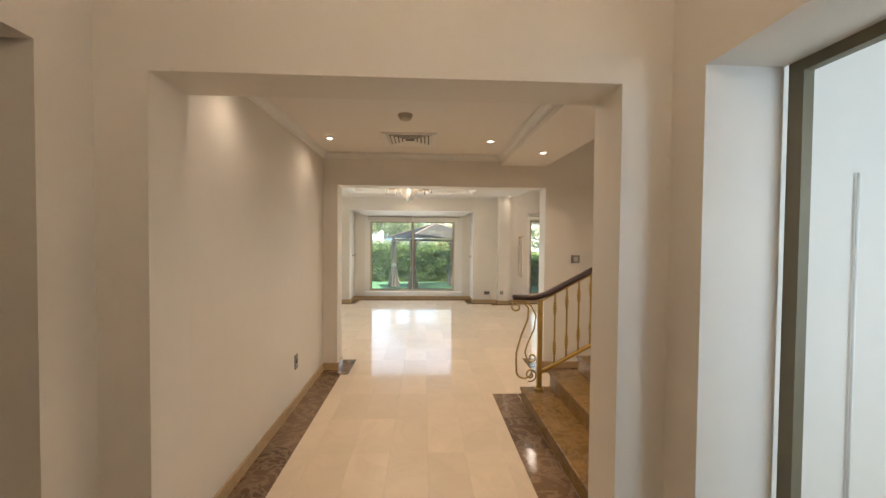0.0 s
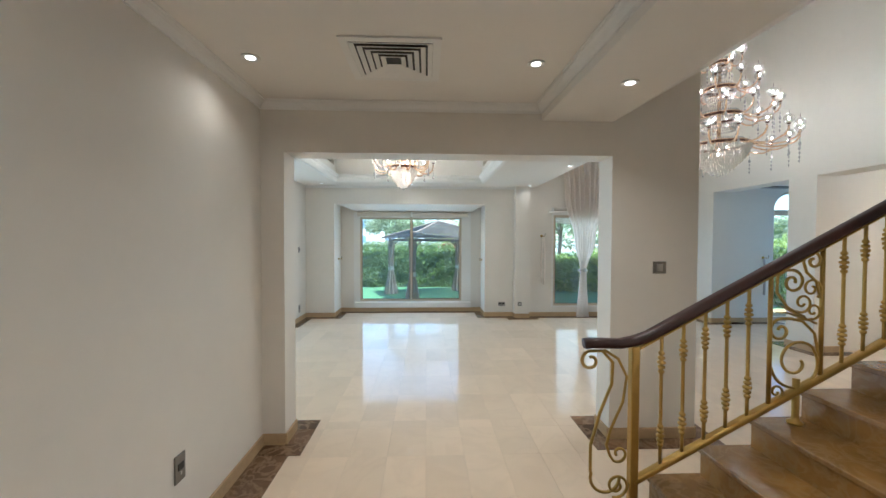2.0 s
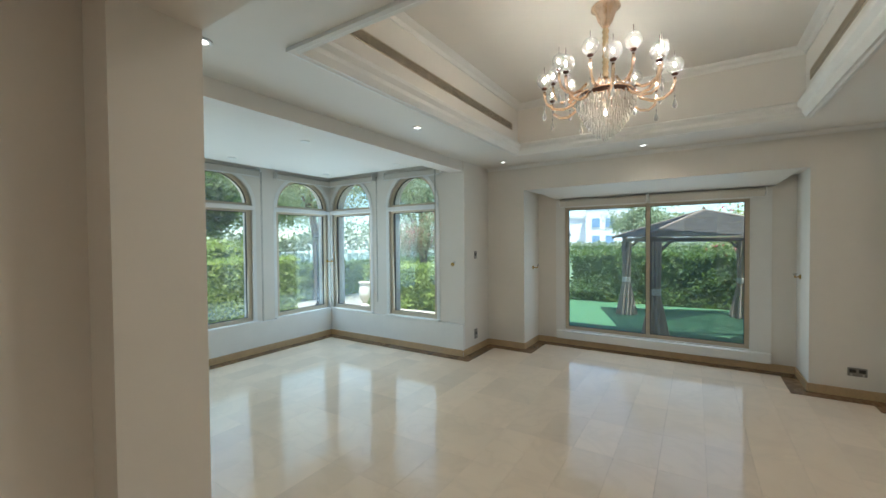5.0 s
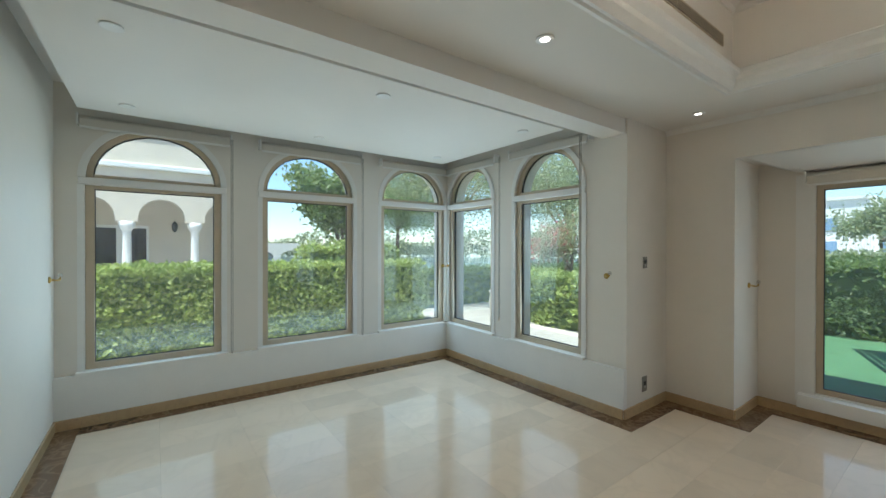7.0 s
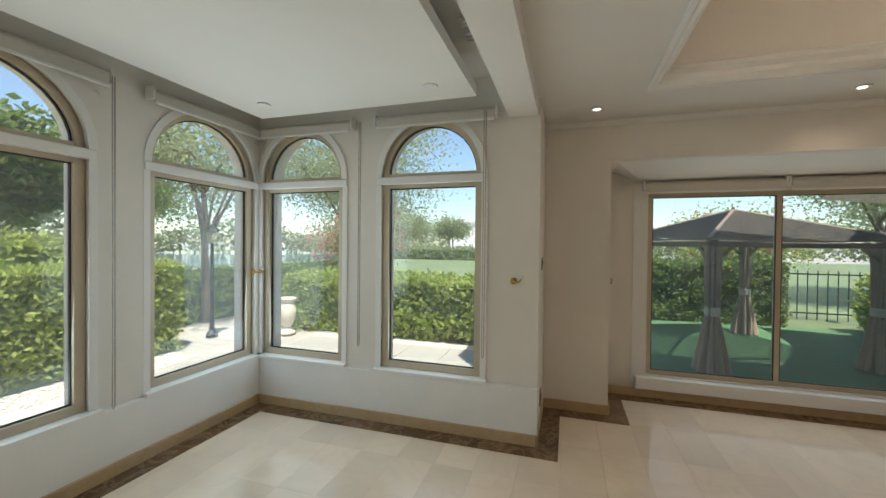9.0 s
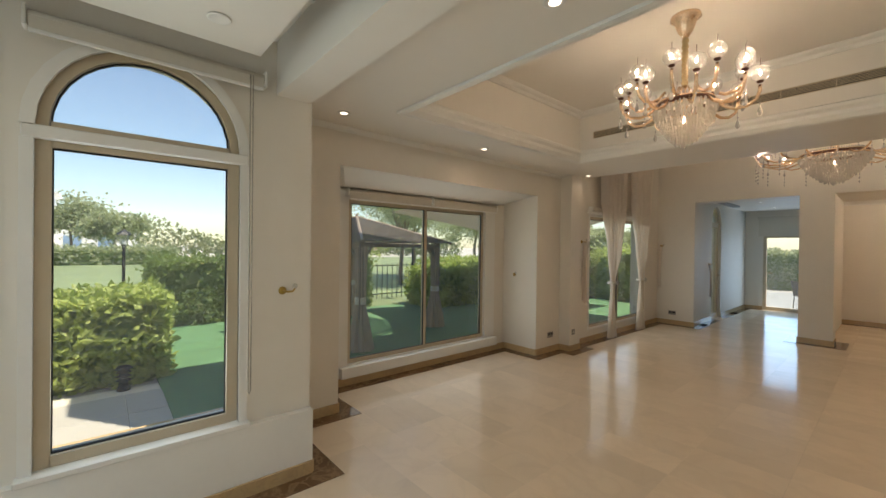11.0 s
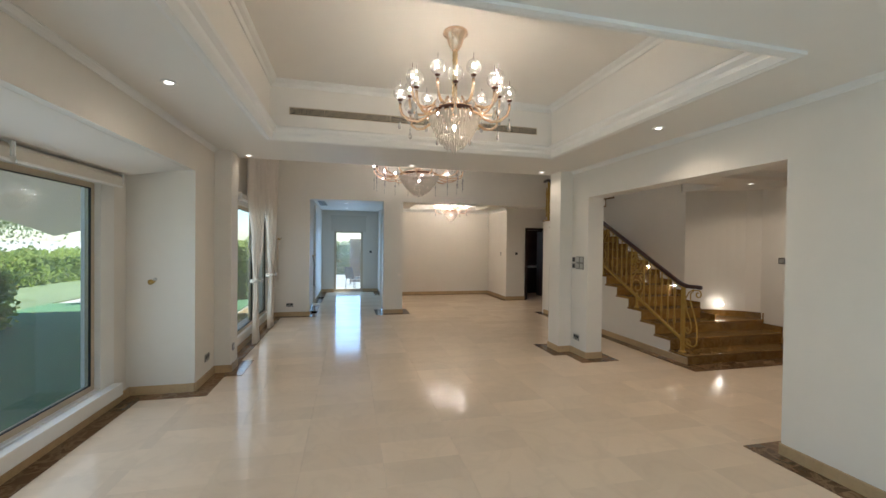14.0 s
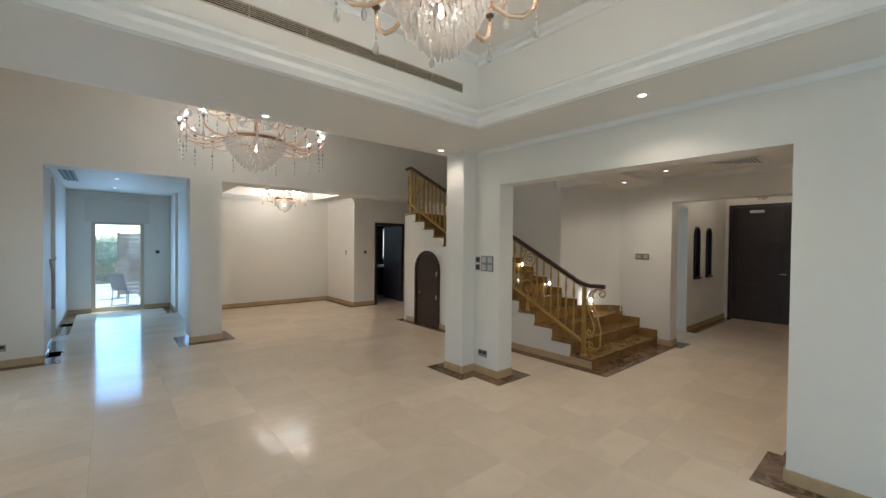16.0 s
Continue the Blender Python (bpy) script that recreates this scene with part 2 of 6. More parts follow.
def structure(name, bm, mat, label, smooth=False):
    return tagged(new(name, mesh_of(name, bm, mat, smooth)), label, "structure", kind="structure")


def thing(name, label, category, m=None, group="", kind=""):
    ob = new(name)
    ob.empty_display_size = 0.1
    if m is not None:
        ob.matrix_world = m
    return tagged(ob, label, category, group, kind)


def single(name, bm, mat, label, category, m=None, group="", smooth=False):
    ob = new(name, mesh_of(name, bm, mat, smooth))
    if m is not None:
        ob.matrix_world = m
    return tagged(ob, label, category, group)


def arch_points(x0, x1, z, rise, n=16):
    """An elliptic arch from x1 over the top to x0."""
    c, a = (x0 + x1) / 2, (x1 - x0) / 2
    return [(c + a * math.cos(math.pi * k / n), z + rise * math.sin(math.pi * k / n)) for k in range(n + 1)]


def add_lintel(bm, x0, x1, spring, rise, top, y0, y1):
    """The wall over an arched opening: x along the wall, y through it."""
    pts = arch_points(x0, x1, spring, rise)
    for (xa, za), (xb, zb) in zip(pts, pts[1:]):
        v = [bm.verts.new(p) for p in ((xa, y0, za), (xb, y0, zb), (xb, y0, top), (xa, y0, top),
                                       (xa, y1, za), (xb, y1, zb), (xb, y1, top), (xa, y1, top))]
        for f in ((0, 1, 2, 3), (7, 6, 5, 4), (0, 4, 5, 1)):
            bm.faces.new([v[i] for i in f])


def add_arch_ring(bm, x0, x1, spring, rise, wide, y0, y1):
    """A flat bow of the given width, from y0 to y1."""
    outer = arch_points(x0, x1, spring, rise)
    inner = arch_points(x0 + wide, x1 - wide, spring, rise - wide)
    for i in range(len(outer) - 1):
        o0, o1, i0, i1 = outer[i], outer[i + 1], inner[i], inner[i + 1]
        v = [bm.verts.new((p[0], y, p[1])) for y in (y0, y1) for p in (o0, o1, i1, i0)]
        for f in ((3, 2, 1, 0), (4, 5, 6, 7), (0, 1, 5, 4), (2, 3, 7, 6)):
            bm.faces.new([v[k] for k in f])
    bmesh.ops.recalc_face_normals(bm, faces=bm.faces[:])

# ---- large structure ----
TOP = 6.2
structure("ground", boxes((-400, 400, -400, 400, -0.30, -0.18)),
          material("pale_paving", (0.40, 0.37, 0.33), 0.7, spread=0.18, scale=1.5, bump=0.2, bump_scale=30),
          "pale stone paving and sand round the house")
structure("floor", boxes((-4.9, 11.2, -2.2, 11.4, -0.17, -0.014)), BEIGE, "screed under the marble floor slabs")

# hall of the stairs and entrance
structure("wall_hall_west", boxes((-0.85, -0.58, 2.21, 5.30, -0.1, TOP)), PAINT, "plain warm white plaster wall")
structure("wall_hall_north", boxes((-4.85, -0.40, 5.30, 5.55, -0.1, TOP), (-0.40, 2.25, 5.30, 5.55, 2.343, TOP),
                                   (2.25, 2.98, 5.30, 5.55, -0.1, TOP), (2.66, 2.98, 5.55, 5.76, -0.1, 2.90)),
          PAINT, "warm white plaster wall with a wide square opening")
structure("wall_entrance_north", boxes((-0.85, -0.43, 1.94, 2.21, -0.1, TOP), (-0.43, 1.53, 1.94, 2.21, 2.343, TOP),
                                       (1.53, 2.45, 1.94, 2.21, -0.1, TOP)), PAINT, "warm white wall with a square opening")
structure("wall_entrance_west", boxes((-0.85, -0.64, 1.70, 1.94, -0.1, TOP), (-0.85, -0.64, 0.2, 1.70, 2.343, TOP),
                                      (-0.85, -0.64, -1.9, 0.2, -0.1, TOP), (-2.6, -2.45, -0.4, 2.2, -0.1, 3),
                                      (-2.45, -0.85, 1.94, 2.1, -0.1, 3), (-2.45, -0.85, -0.1, 0.05, -0.1, 3)),
          PAINT, "warm white wall with a side opening")
structure("wall_entrance_east", boxes((1.75, 2.06, 1.74, 1.94, -0.1, TOP), (1.75, 2.06, 0.78, 1.74, 2.343, TOP),
                                      (1.75, 2.06, -1.9, 0.78, -0.1, TOP)), PAINT, "warm white wall with a bright side opening")
structure("wall_side_room", boxes((3.75, 3.9, -0.6, 1.94, -0.1, 3), (2.02, 3.75, -0.6, -0.45, -0.1, 3)),
          WHITE, "white walls of a side room")
structure("wall_entrance_south", boxes((-0.85, 0.55, -1.95, -1.62, -0.1, TOP), (0.55, 1.68, -1.95, -1.62, 2.55, TOP), (1.68, 2.06, -1.95, -1.62, -0.1, TOP)),
          PAINT, "wall round the front door")
structure("wall_stair_south", boxes((2.45, 8.2, 1.94, 2.1, -0.1, TOP)), PAINT, "plain plaster wall behind the stairs")
bm = bmesh.new()
bend = [(2.36, 2.21)] + [(2.36 + 0.60 * (k / 8) ** 0.6, 2.21 + 0.94 * (k / 8)) for k in range(1, 9)]
extrude(bm, [(x, y, -0.1) for x, y in bend] + [(3.1, 3.15, -0.1), (3.1, 2.11, -0.1), (2.36, 2.11, -0.1)], (0, 0, 2.72))
structure("wall_stair_bend", bm, PAINT, "softly curved plaster wall beside the first steps")

# living room and bay
structure("wall_living_north", boxes((-1.819, -1.22, 10.53, 11.45, -0.1, TOP), (-1.22, 1.98, 10.53, 11.15, 2.405, TOP),
                                     (1.98, 2.60, 10.53, 11.45, -0.1, TOP), (2.60, 2.90, 10.34, 11.45, -0.1, TOP),
                                     (-1.22, -0.93, 11.18, 11.45, -0.1, 2.405), (1.75, 1.98, 11.18, 11.45, -0.1, 2.405),
                                     (-0.93, 1.75, 11.18, 11.45, -0.1, 0.14), (-0.93, 1.75, 11.18, 11.45, 2.27, 2.405),
                                     (-1.22, 1.98, 11.15, 11.45, 2.405, TOP)),
          PAINT, "warm white wall with a deep window recess")
structure("wall_hall_window", boxes((2.90, 3.42, 10.50, 10.8, -0.1, TOP), (5.78, 6.85, 10.50, 10.8, -0.1, TOP),
                                    (3.42, 5.78, 10.50, 10.8, -0.1, 0.20), (3.42, 5.78, 10.50, 10.8, 2.24, TOP)),
          PAINT, "tall warm white wall with a wide garden window")

# bay: x along each wall, y through it
SILL, SPRING, RISE = 0.475, 2.21, 0.49


def bay_wall(spots, x0, x1, y_in, y_glass, y_out):
    bm, edge = bmesh.new(), x0
    add_box(bm, x0, x1, y_in, y_out, -0.1, SILL)
    for c, a in spots:
        a += 0.065
        add_box(bm, edge, c - a, y_in, y_out, SILL, 3.0)
        add_lintel(bm, c - a, c + a, SPRING, RISE, 3.0, y_in, y_out)
        edge = c + a
    add_box(bm, edge, x1, y_in, y_out, SILL, 3.0)
    return bm


structure("wall_bay_north", bay_wall(NORTH_BAY, -4.85, -1.98, 9.765, 9.83, 10.05), PAINT,
          "white bay wall with two arched windows")
bm = bay_wall(WEST_BAY, 5.30, 9.765, 4.585, 4.66, 4.85)
bmesh.ops.transform(bm, matrix=Matrix(((0, -1, 0, 0), (1, 0, 0, 0), (0, 0, 1, 0), (0, 0, 0, 1))), verts=bm.verts[:])
structure("wall_bay_west", bm, PAINT, "white bay wall with three arched windows")
structure("bay_ledge", boxes((-4.585, -4.53, 5.55, 9.765, -0.1, 0.455), (-4.53, -1.815, 9.71, 9.765, -0.1, 0.455)), WHITE,
          "low white ledge under the bay windows")
structure("wall_bay_return", boxes((-1.98, -1.82, 9.765, 10.60, -0.1, 3.0)), PAINT, "short return wall of the bay")

# hall of two storeys, dining side
structure("wall_far", boxes((6.45, 6.85, 9.77, 10.50, -0.1, TOP), (6.45, 6.85, 8.13, 9.77, 2.62, TOP),
                            (6.45, 6.85, 7.68, 8.13, -0.1, TOP), (6.45, 6.85, 2.1, 7.68, 2.62, TOP)),
          PAINT, "tall wall with two square openings and a pillar")
bm = boxes((6.85, 7.74, 9.80, 10.0, -0.1, 3), (8.48, 11.1, 9.80, 10.0, -0.1, 3))
add_lintel(bm, 7.74, 8.48, 2.26, 0.40, 3, 9.80, 10.0)
structure("wall_family_north", bm, PAINT, "white wall with a terrace door")
structure("wall_family_east", boxes((10.85, 11.1, 9.40, 9.80, -0.1, 3), (10.85, 11.1, 8.46, 9.40, 2.05, 3),
                                    (10.85, 11.1, 7.75, 8.46, -0.1, 3)), PAINT, "white wall with a glazed terrace door")
structure("wall_family_south", boxes((9.9, 10.85, 7.75, 7.95, -0.1, 3), (6.85, 9.9, 7.78, 7.90, -0.1, 3)), PAINT, "white partition wall")
structure("wall_dining_east", boxes((9.75, 9.9, 4.34, 7.78, -0.1, 3)), PAINT, "plain cream dining wall")
structure("wall_dining_south", boxes((8.2, 9.9, 4.14, 4.34, -0.1, 3)), PAINT, "plain cream wall with switches")
structure("wall_kitchen", boxes((8.2, 8.35, 3.72, 4.14, -0.1, 3), (8.2, 8.35, 2.1, 2.84, -0.1, 3),
                                (8.2, 8.35, 2.84, 3.72, 2.16, 3)), PAINT, "cream wall with the kitchen door")
# near-black wall colour stands in for the shade of the unlit kitchen
structure("wall_kitchen_back", boxes((10.4, 10.5, 0.8, 1.65, -0.1, 3), (10.4, 10.5, 2.15, 4.14, -0.1, 3), (10.4, 10.5, 1.65, 2.15, -0.1, 1.1), (10.4, 10.5, 1.65, 2.15, 2.1, 3), (8.2, 10.4, 0.8, 0.95, -0.1, 3), (8.2, 8.35, 0.95, 2.1, -0.1, 3)), WENGE, "kitchen walls coloured near black for the unlit room, with a small window")

# ceilings
bm = boxes((-1.84, 3.05, 9.745, 10.53, 2.78, 3.6), (-1.84, 3.05, 5.55, 6.40, 2.78, 3.6), (-1.84, -1.0, 6.40, 9.745, 2.78, 3.6),
           (1.80, 3.05, 6.40, 9.745, 2.78, 3.6), (-1.0, 1.80, 6.40, 9.745, 3.40, 3.6))
structure("ceiling_living", bm, CEIL, "white ceiling with a deep rectangular tray")
structure("ceiling_beam_bay", boxes((-2.07, -1.84, 5.55, 9.765, 2.642, 3.3)), CEIL, "white beam between bay and living room")
structure("ceiling_bay", boxes((-4.25, -2.27, 5.74, 9.43, 2.72, 2.80), (-4.85, -2.07, 5.30, 10.05, 3.0, 3.1)), CEIL,
          "white hanging ceiling panel with a shadow gap all round")
structure("ceiling_hall", boxes((-0.58, 1.66, 2.21, 5.30, 2.74, 3.0), (1.66, 2.25, 2.21, 5.30, 2.62, 3.0)), CEIL,
          "white hall ceiling with a lower strip at the stairs")
bm = bmesh.new()
extrude(bm, [(2.25, 3.1, 2.62), (2.98, 3.1, 3.05), (2.98, 3.1, 3.3), (2.25, 3.1, 3.3)], (0, 2.2, 0))
structure("ceiling_hall_slope", bm, CEIL, "sloping plaster soffit at the edge of the stair hall")
structure("ceiling_stair_corner", boxes((2.25, 3.1, 2.10, 3.1, 2.62, 3.3)), CEIL, "low plaster soffit over the first steps")
structure("wall_upper_hall", boxes((2.80, 3.05, 5.55, 10.50, 3.6, TOP), (2.80, 2.98, 2.1, 5.30, 3.3, TOP)), PAINT,
          "upper plaster walls of the tall hall")
# out of view; added to close the tall hall against the sun
structure("roof", boxes((-0.9, 8.5, 1.8, 11.6, TOP, TOP + 0.2), (-0.9, 2.2, -2.2, 1.9, TOP, TOP + 0.2)), CEIL, "unseen roof slab that keeps the sun out")
structure("ceiling_entrance", boxes((-0.64, 1.75, -1.62, 1.94, 3.35, 3.5), (2.02, 3.9, -0.6, 1.94, 2.9, 3.0), (-2.6, -0.85, -0.1, 2.1, 2.9, 3.0)), CEIL, "plain entrance ceiling")
structure("ceiling_dining", boxes((6.85, 7.4, 4.0, 7.78, 2.75, 3.0), (9.5, 9.75, 4.34, 7.78, 2.75, 3.0), (7.4, 9.5, 4.0, 4.9, 2.75, 3.0),
                                  (7.4, 9.5, 7.1, 7.78, 2.75, 3.0), (7.4, 9.5, 4.9, 7.1, 2.95, 3.05), (6.85, 8.2, 2.1, 4.0, 2.75, 3.0)),
          CEIL, "white dining ceiling with a shallow tray")
structure("ceiling_family", boxes((6.85, 11.1, 7.90, 9.80, 2.72, 2.9), (8.35, 10.5, 0.8, 4.14, 2.7, 2.9)), CEIL, "white ceiling")


# ---- trim ----
def runs(rows, depth, z0, z1):
    """Strips against walls: ends of the strip on the wall, and the side it stands out to."""
    bm = bmesh.new()
    for x0, y0, x1, y1, sx, sy in rows:
        add_box(bm, min(x0, x1, x0 + sx * depth, x1 + sx * depth), max(x0, x1, x0 + sx * depth, x1 + sx * depth),
                min(y0, y1, y0 + sy * depth, y1 + sy * depth), max(y0, y1, y0 + sy * depth, y1 + sy * depth), z0, z1)
    return bm


WALLS = [  # x0 y0 x1 y1 and the side of the room
    (-0.58, 2.21, -0.58, 5.30, 1, 0), (-0.58, 5.30, -0.40, 5.30, 0, -1), (-0.40, 5.30, -0.40, 5.55, 1, 0),
    (2.25, 5.30, 2.25, 5.55, -1, 0), (2.25, 5.30, 2.98, 5.30, 0, -1), (2.98, 5.30, 2.98, 5.76, 1, 0),
    (2.25, 5.55, 2.66, 5.55, 0, 1), (2.66, 5.55, 2.66, 5.76, -1, 0), (2.66, 5.76, 2.98, 5.76, 0, 1),
    (-4.53, 5.55, -0.40, 5.55, 0, 1), (-4.53, 5.55, -4.53, 9.71, 1, 0), (-4.53, 9.71, -1.82, 9.71, 0, -1),
    (-1.82, 9.71, -1.82, 10.53, 1, 0), (-1.82, 10.53, -1.22, 10.53, 0, -1), (-1.22, 10.53, -1.22, 11.15, 1, 0),
    (-1.22, 11.15, 1.98, 11.15, 0, -1), (1.98, 10.53, 1.98, 11.15, -1, 0), (1.98, 10.53, 2.60, 10.53, 0, -1),
    (2.60, 10.34, 2.60, 10.53, -1, 0), (2.60, 10.34, 2.90, 10.34, 0, -1), (2.90, 10.34, 2.90, 10.50, 1, 0),
    (2.90, 10.50, 6.45, 10.50, 0, -1), (6.45, 9.77, 6.45, 10.50, -1, 0), (6.45, 7.68, 6.45, 8.13, -1, 0),
    (6.45, 9.77, 6.85, 9.77, 0, -1), (6.45, 8.13, 6.85, 8.13, 0, 1), (6.45, 7.68, 6.85, 7.68, 0, -1),
    (9.75, 4.34, 9.75, 7.78, -1, 0), (8.2, 4.34, 9.75, 4.34, 0, 1), (8.2, 3.72, 8.2, 4.34, -1, 0),
    (10.85, 9.40, 10.85, 9.80, -1, 0), (10.85, 7.95, 10.85, 8.46, -1, 0), (9.35, 9.80, 10.85, 9.80, 0, -1), (9.9, 7.95, 10.85, 7.95, 0, 1),
    (1.53, 1.94, 1.53, 2.21, -1, 0), (-0.43, 1.94, -0.43, 2.21, 1, 0), (1.53, 2.21, 1.70, 2.21, 0, 1),
    (1.75, -1.62, 1.75, 0.78, -1, 0), (1.53, 1.94, 1.75, 1.94, 0, -1), (1.75, 1.74, 1.75, 1.94, -1, 0),
    (1.72, 4.30, 5.9, 4.30, 0, 1), (6.85, 9.80, 7.70, 9.80, 0, -1), (8.52, 9.80, 9.35, 9.80, 0, -1),
]
for row in WALLS:
    x0, y0, x1, y1, sx, sy = row
    e = 0.016
    grown = (x0, y0 - e * (sx != 0 and sy == 0), x1, y1 + e * (sx != 0 and sy == 0), sx, sy)
    bm = runs([row], 0.016, 0.0, 0.095)
    bmesh.ops.bevel(bm, geom=[ed for ed in bm.edges if all(v.co.z > 0.09 for v in ed.verts)], offset=0.004, segments=1, affect="EDGES")
    structure("baseboard", bm, BEIGE, "polished beige marble skirting")


def cornice(rows, z, size, name, label):
    """A stepped cove moulding where wall and ceiling meet."""
    prof = [(0, 0), (0, -size), (size * 0.18, -size), (size * 0.26, -size * 0.72), (size * 0.55, -size * 0.38),
            (size * 0.74, -size * 0.26), (size * 0.8, -size * 0.12), (size, -size * 0.1), (size, 0)]
    for x0, y0, x1, y1, sx, sy in rows:
        bm = bmesh.new()
        extrude(bm, [(x0 + sx * d, y0 + sy * d, z + h) for d, h in prof], (x1 - x0, y1 - y0, 0))
        structure(name, bm, WHITE, label)


cornice([(-0.58, 2.21, -0.58, 5.30, 1, 0), (-0.58, 5.30, 1.66, 5.30, 0, -1), (1.66, 2.21, 1.66, 5.30, -1, 0),
         (-0.58, 2.21, 1.66, 2.21, 0, 1)], 2.739, 0.065, "cornice", "white plaster cornice of the hall ceiling")
cornice([(-1.84, 10.53, 3.0, 10.53, 0, -1), (-1.84, 5.55, 2.66, 5.55, 0, 1)], 2.779, 0.045, "cornice", "thin white plaster cornice")
cornice([(8.2, 4.34, 9.75, 4.34, 0, 1), (9.75, 4.34, 9.75, 7.78, -1, 0)], 2.749, 0.09, "cornice", "white dining cornice")


def tray_moulding(z, x0, x1, y0, y1, prof, name):
    """A moulded frame round a rectangle: rows of inward distance and height."""
    bm = bmesh.new()
    rings = []
    for d, h in prof:
        rings.append([bm.verts.new(p) for p in ((x0 + d, y0 + d, z + h), (x1 - d, y0 + d, z + h), (x1 - d, y1 - d, z + h), (x0 + d, y1 - d, z + h))])
    for a, b in zip(rings, rings[1:] + rings[:1]):
        for k in range(4):
            bm.faces.new((a[k], a[(k + 1) % 4], b[(k + 1) % 4], b[k]))
    bmesh.ops.recalc_face_normals(bm, faces=bm.faces[:])
    structure(name, bm, WHITE, "stepped white plaster moulding round the ceiling tray")


tray_moulding(2.78, -1.0, 1.80, 6.40, 9.745, [(-0.06, -0.001), (-0.06, -0.022), (-0.035, -0.028), (-0.02, -0.02), (0.0, -0.022), (0.03, 0.02),
                                               (0.035, 0.05), (0.07, 0.075), (0.075, 0.10), (0.055, 0.115), (0.001, 0.115), (0.001, 0.0)], "tray_moulding")
tray_moulding(3.40, -1.0, 1.80, 6.40, 9.745, [(0.001, -0.001), (0.001, -0.07), (0.015, -0.07), (0.03, -0.04), (0.06, -0.025), (0.075, -0.01), (0.075, -0.001)],
              "tray_moulding")

# ---- stairs ----
RISE_S, RUN, X1, YS0, YS1 = 0.16, 0.30, 1.71, 3.15, 4.30
N1 = 14


def step_z(n):
    """Height of the n-th tread; the lowest riser is a little less high than the rest."""
    return 0.135 + 0.1625 * (n - 1) if n else 0.0


stairs = thing("staircase", "polished brown marble stairs rising to a landing, white plaster side", "stairs")


def stepped(x0, n, run, drop, y0, y1):
    """A solid with a stepped top, seen from the side."""
    line = [(x0, -0.012)]
    for k in range(n):
        line += [(x0 + run * k, step_z(k + 1) - drop), (x0 + run * (k + 1), step_z(k + 1) - drop)]
    line.append((x0 + run * n, -0.012))
    return extrude(bmesh.new(), [(x, y0, z) for x, z in line], (0, y1 - y0, 0))


part("side_wall", stepped(X1 + 0.025, N1, RUN, 0.03, YS0, YS1), PAINT, stairs, "white plaster under the steps")
part("step_core", stepped(X1 + 0.025, 2, RUN, 0.03, 2.21, YS0 - 0.001), PAINT, stairs)
ZL = step_z(N1)
xl = X1 + 0.025 + RUN * N1
bm = bmesh.new()
rim = [(xl + 0.001, 4.30)] + [(5.92 + 0.28 * math.sin(a), 4.02 + 0.28 * math.cos(a)) for a in [math.pi / 2 * k / 8 for k in range(9)]] + [(6.2, 2.12), (xl + 0.001, 2.12)]
extrude(bm, [(x, y, -0.012) for x, y in rim], (0, 0, ZL - 0.028))
part("landing_block", bm, PAINT, stairs, "white plaster block with a rounded corner")
bm = bmesh.new()
rim2 = [(xl - 0.3, 4.325)] + [(5.93 + 0.3 * math.sin(a), 4.025 + 0.3 * math.cos(a)) for a in [math.pi / 2 * k / 8 for k in range(9)]] + [(6.23, 2.11), (xl - 0.02, 2.11), (xl - 0.02, 3.15), (xl - 0.3, 3.15)]
extrude(bm, [(x, y, ZL - 0.028) for x, y in rim2], (0, 0, 0.03))
part("landing", bm, BROWN, stairs)


def tread_mesh(name, wide, x_len=RUN + 0.03):
    bm = soft_box(-0.03, x_len - 0.03, -wide, 0.03, -0.03, 0, 0.006)
    return mesh_of(name, bm, BROWN)


def put(name, me, parent, at):
    ob = new(name, me)
    ob.parent = parent
    ob.location = at
    return ob


tread_me, wide_me = tread_mesh("tread", YS1 - YS0), tread_mesh("tread_wide", YS1 - 2.212)
riser_me = mesh_of("riser", boxes((-0.002, 0.018, -(YS1 - YS0), 0.004, 0, 0.1305)), BROWN)
riser_wide = mesh_of("riser_wide", boxes((-0.002, 0.018, -(YS1 - 2.212), 0.004, 0, 0.1305)), BROWN)
riser_low = mesh_of("riser_low", boxes((-0.002, 0.018, -(YS1 - 2.212), 0.004, 0, 0.104)), BROWN)
for n in range(N1):
    x0 = X1 + 0.025 + RUN * n
    if n < N1 - 1:
        put("tread", wide_me if n < 2 else tread_me, stairs, (x0, YS1, step_z(n + 1)))
    put("riser", riser_low if n == 0 else riser_wide if n < 3 else riser_me, stairs, (x0 - 0.018, YS1, step_z(n) + 0.0005))
# stepped skirting along the inner wall
sk = mesh_of("stair_skirting", boxes((0, RUN, -0.014, 0, 0.001, 0.10), (RUN - 0.014, RUN, -0.014, 0, 0.10, 0.2625)), BROWN)
for n in range(2, N1 - 1):
    put("stair_skirting", sk, stairs, (X1 + 0.025 + RUN * n, YS0 + 0.018, step_z(n + 1)))
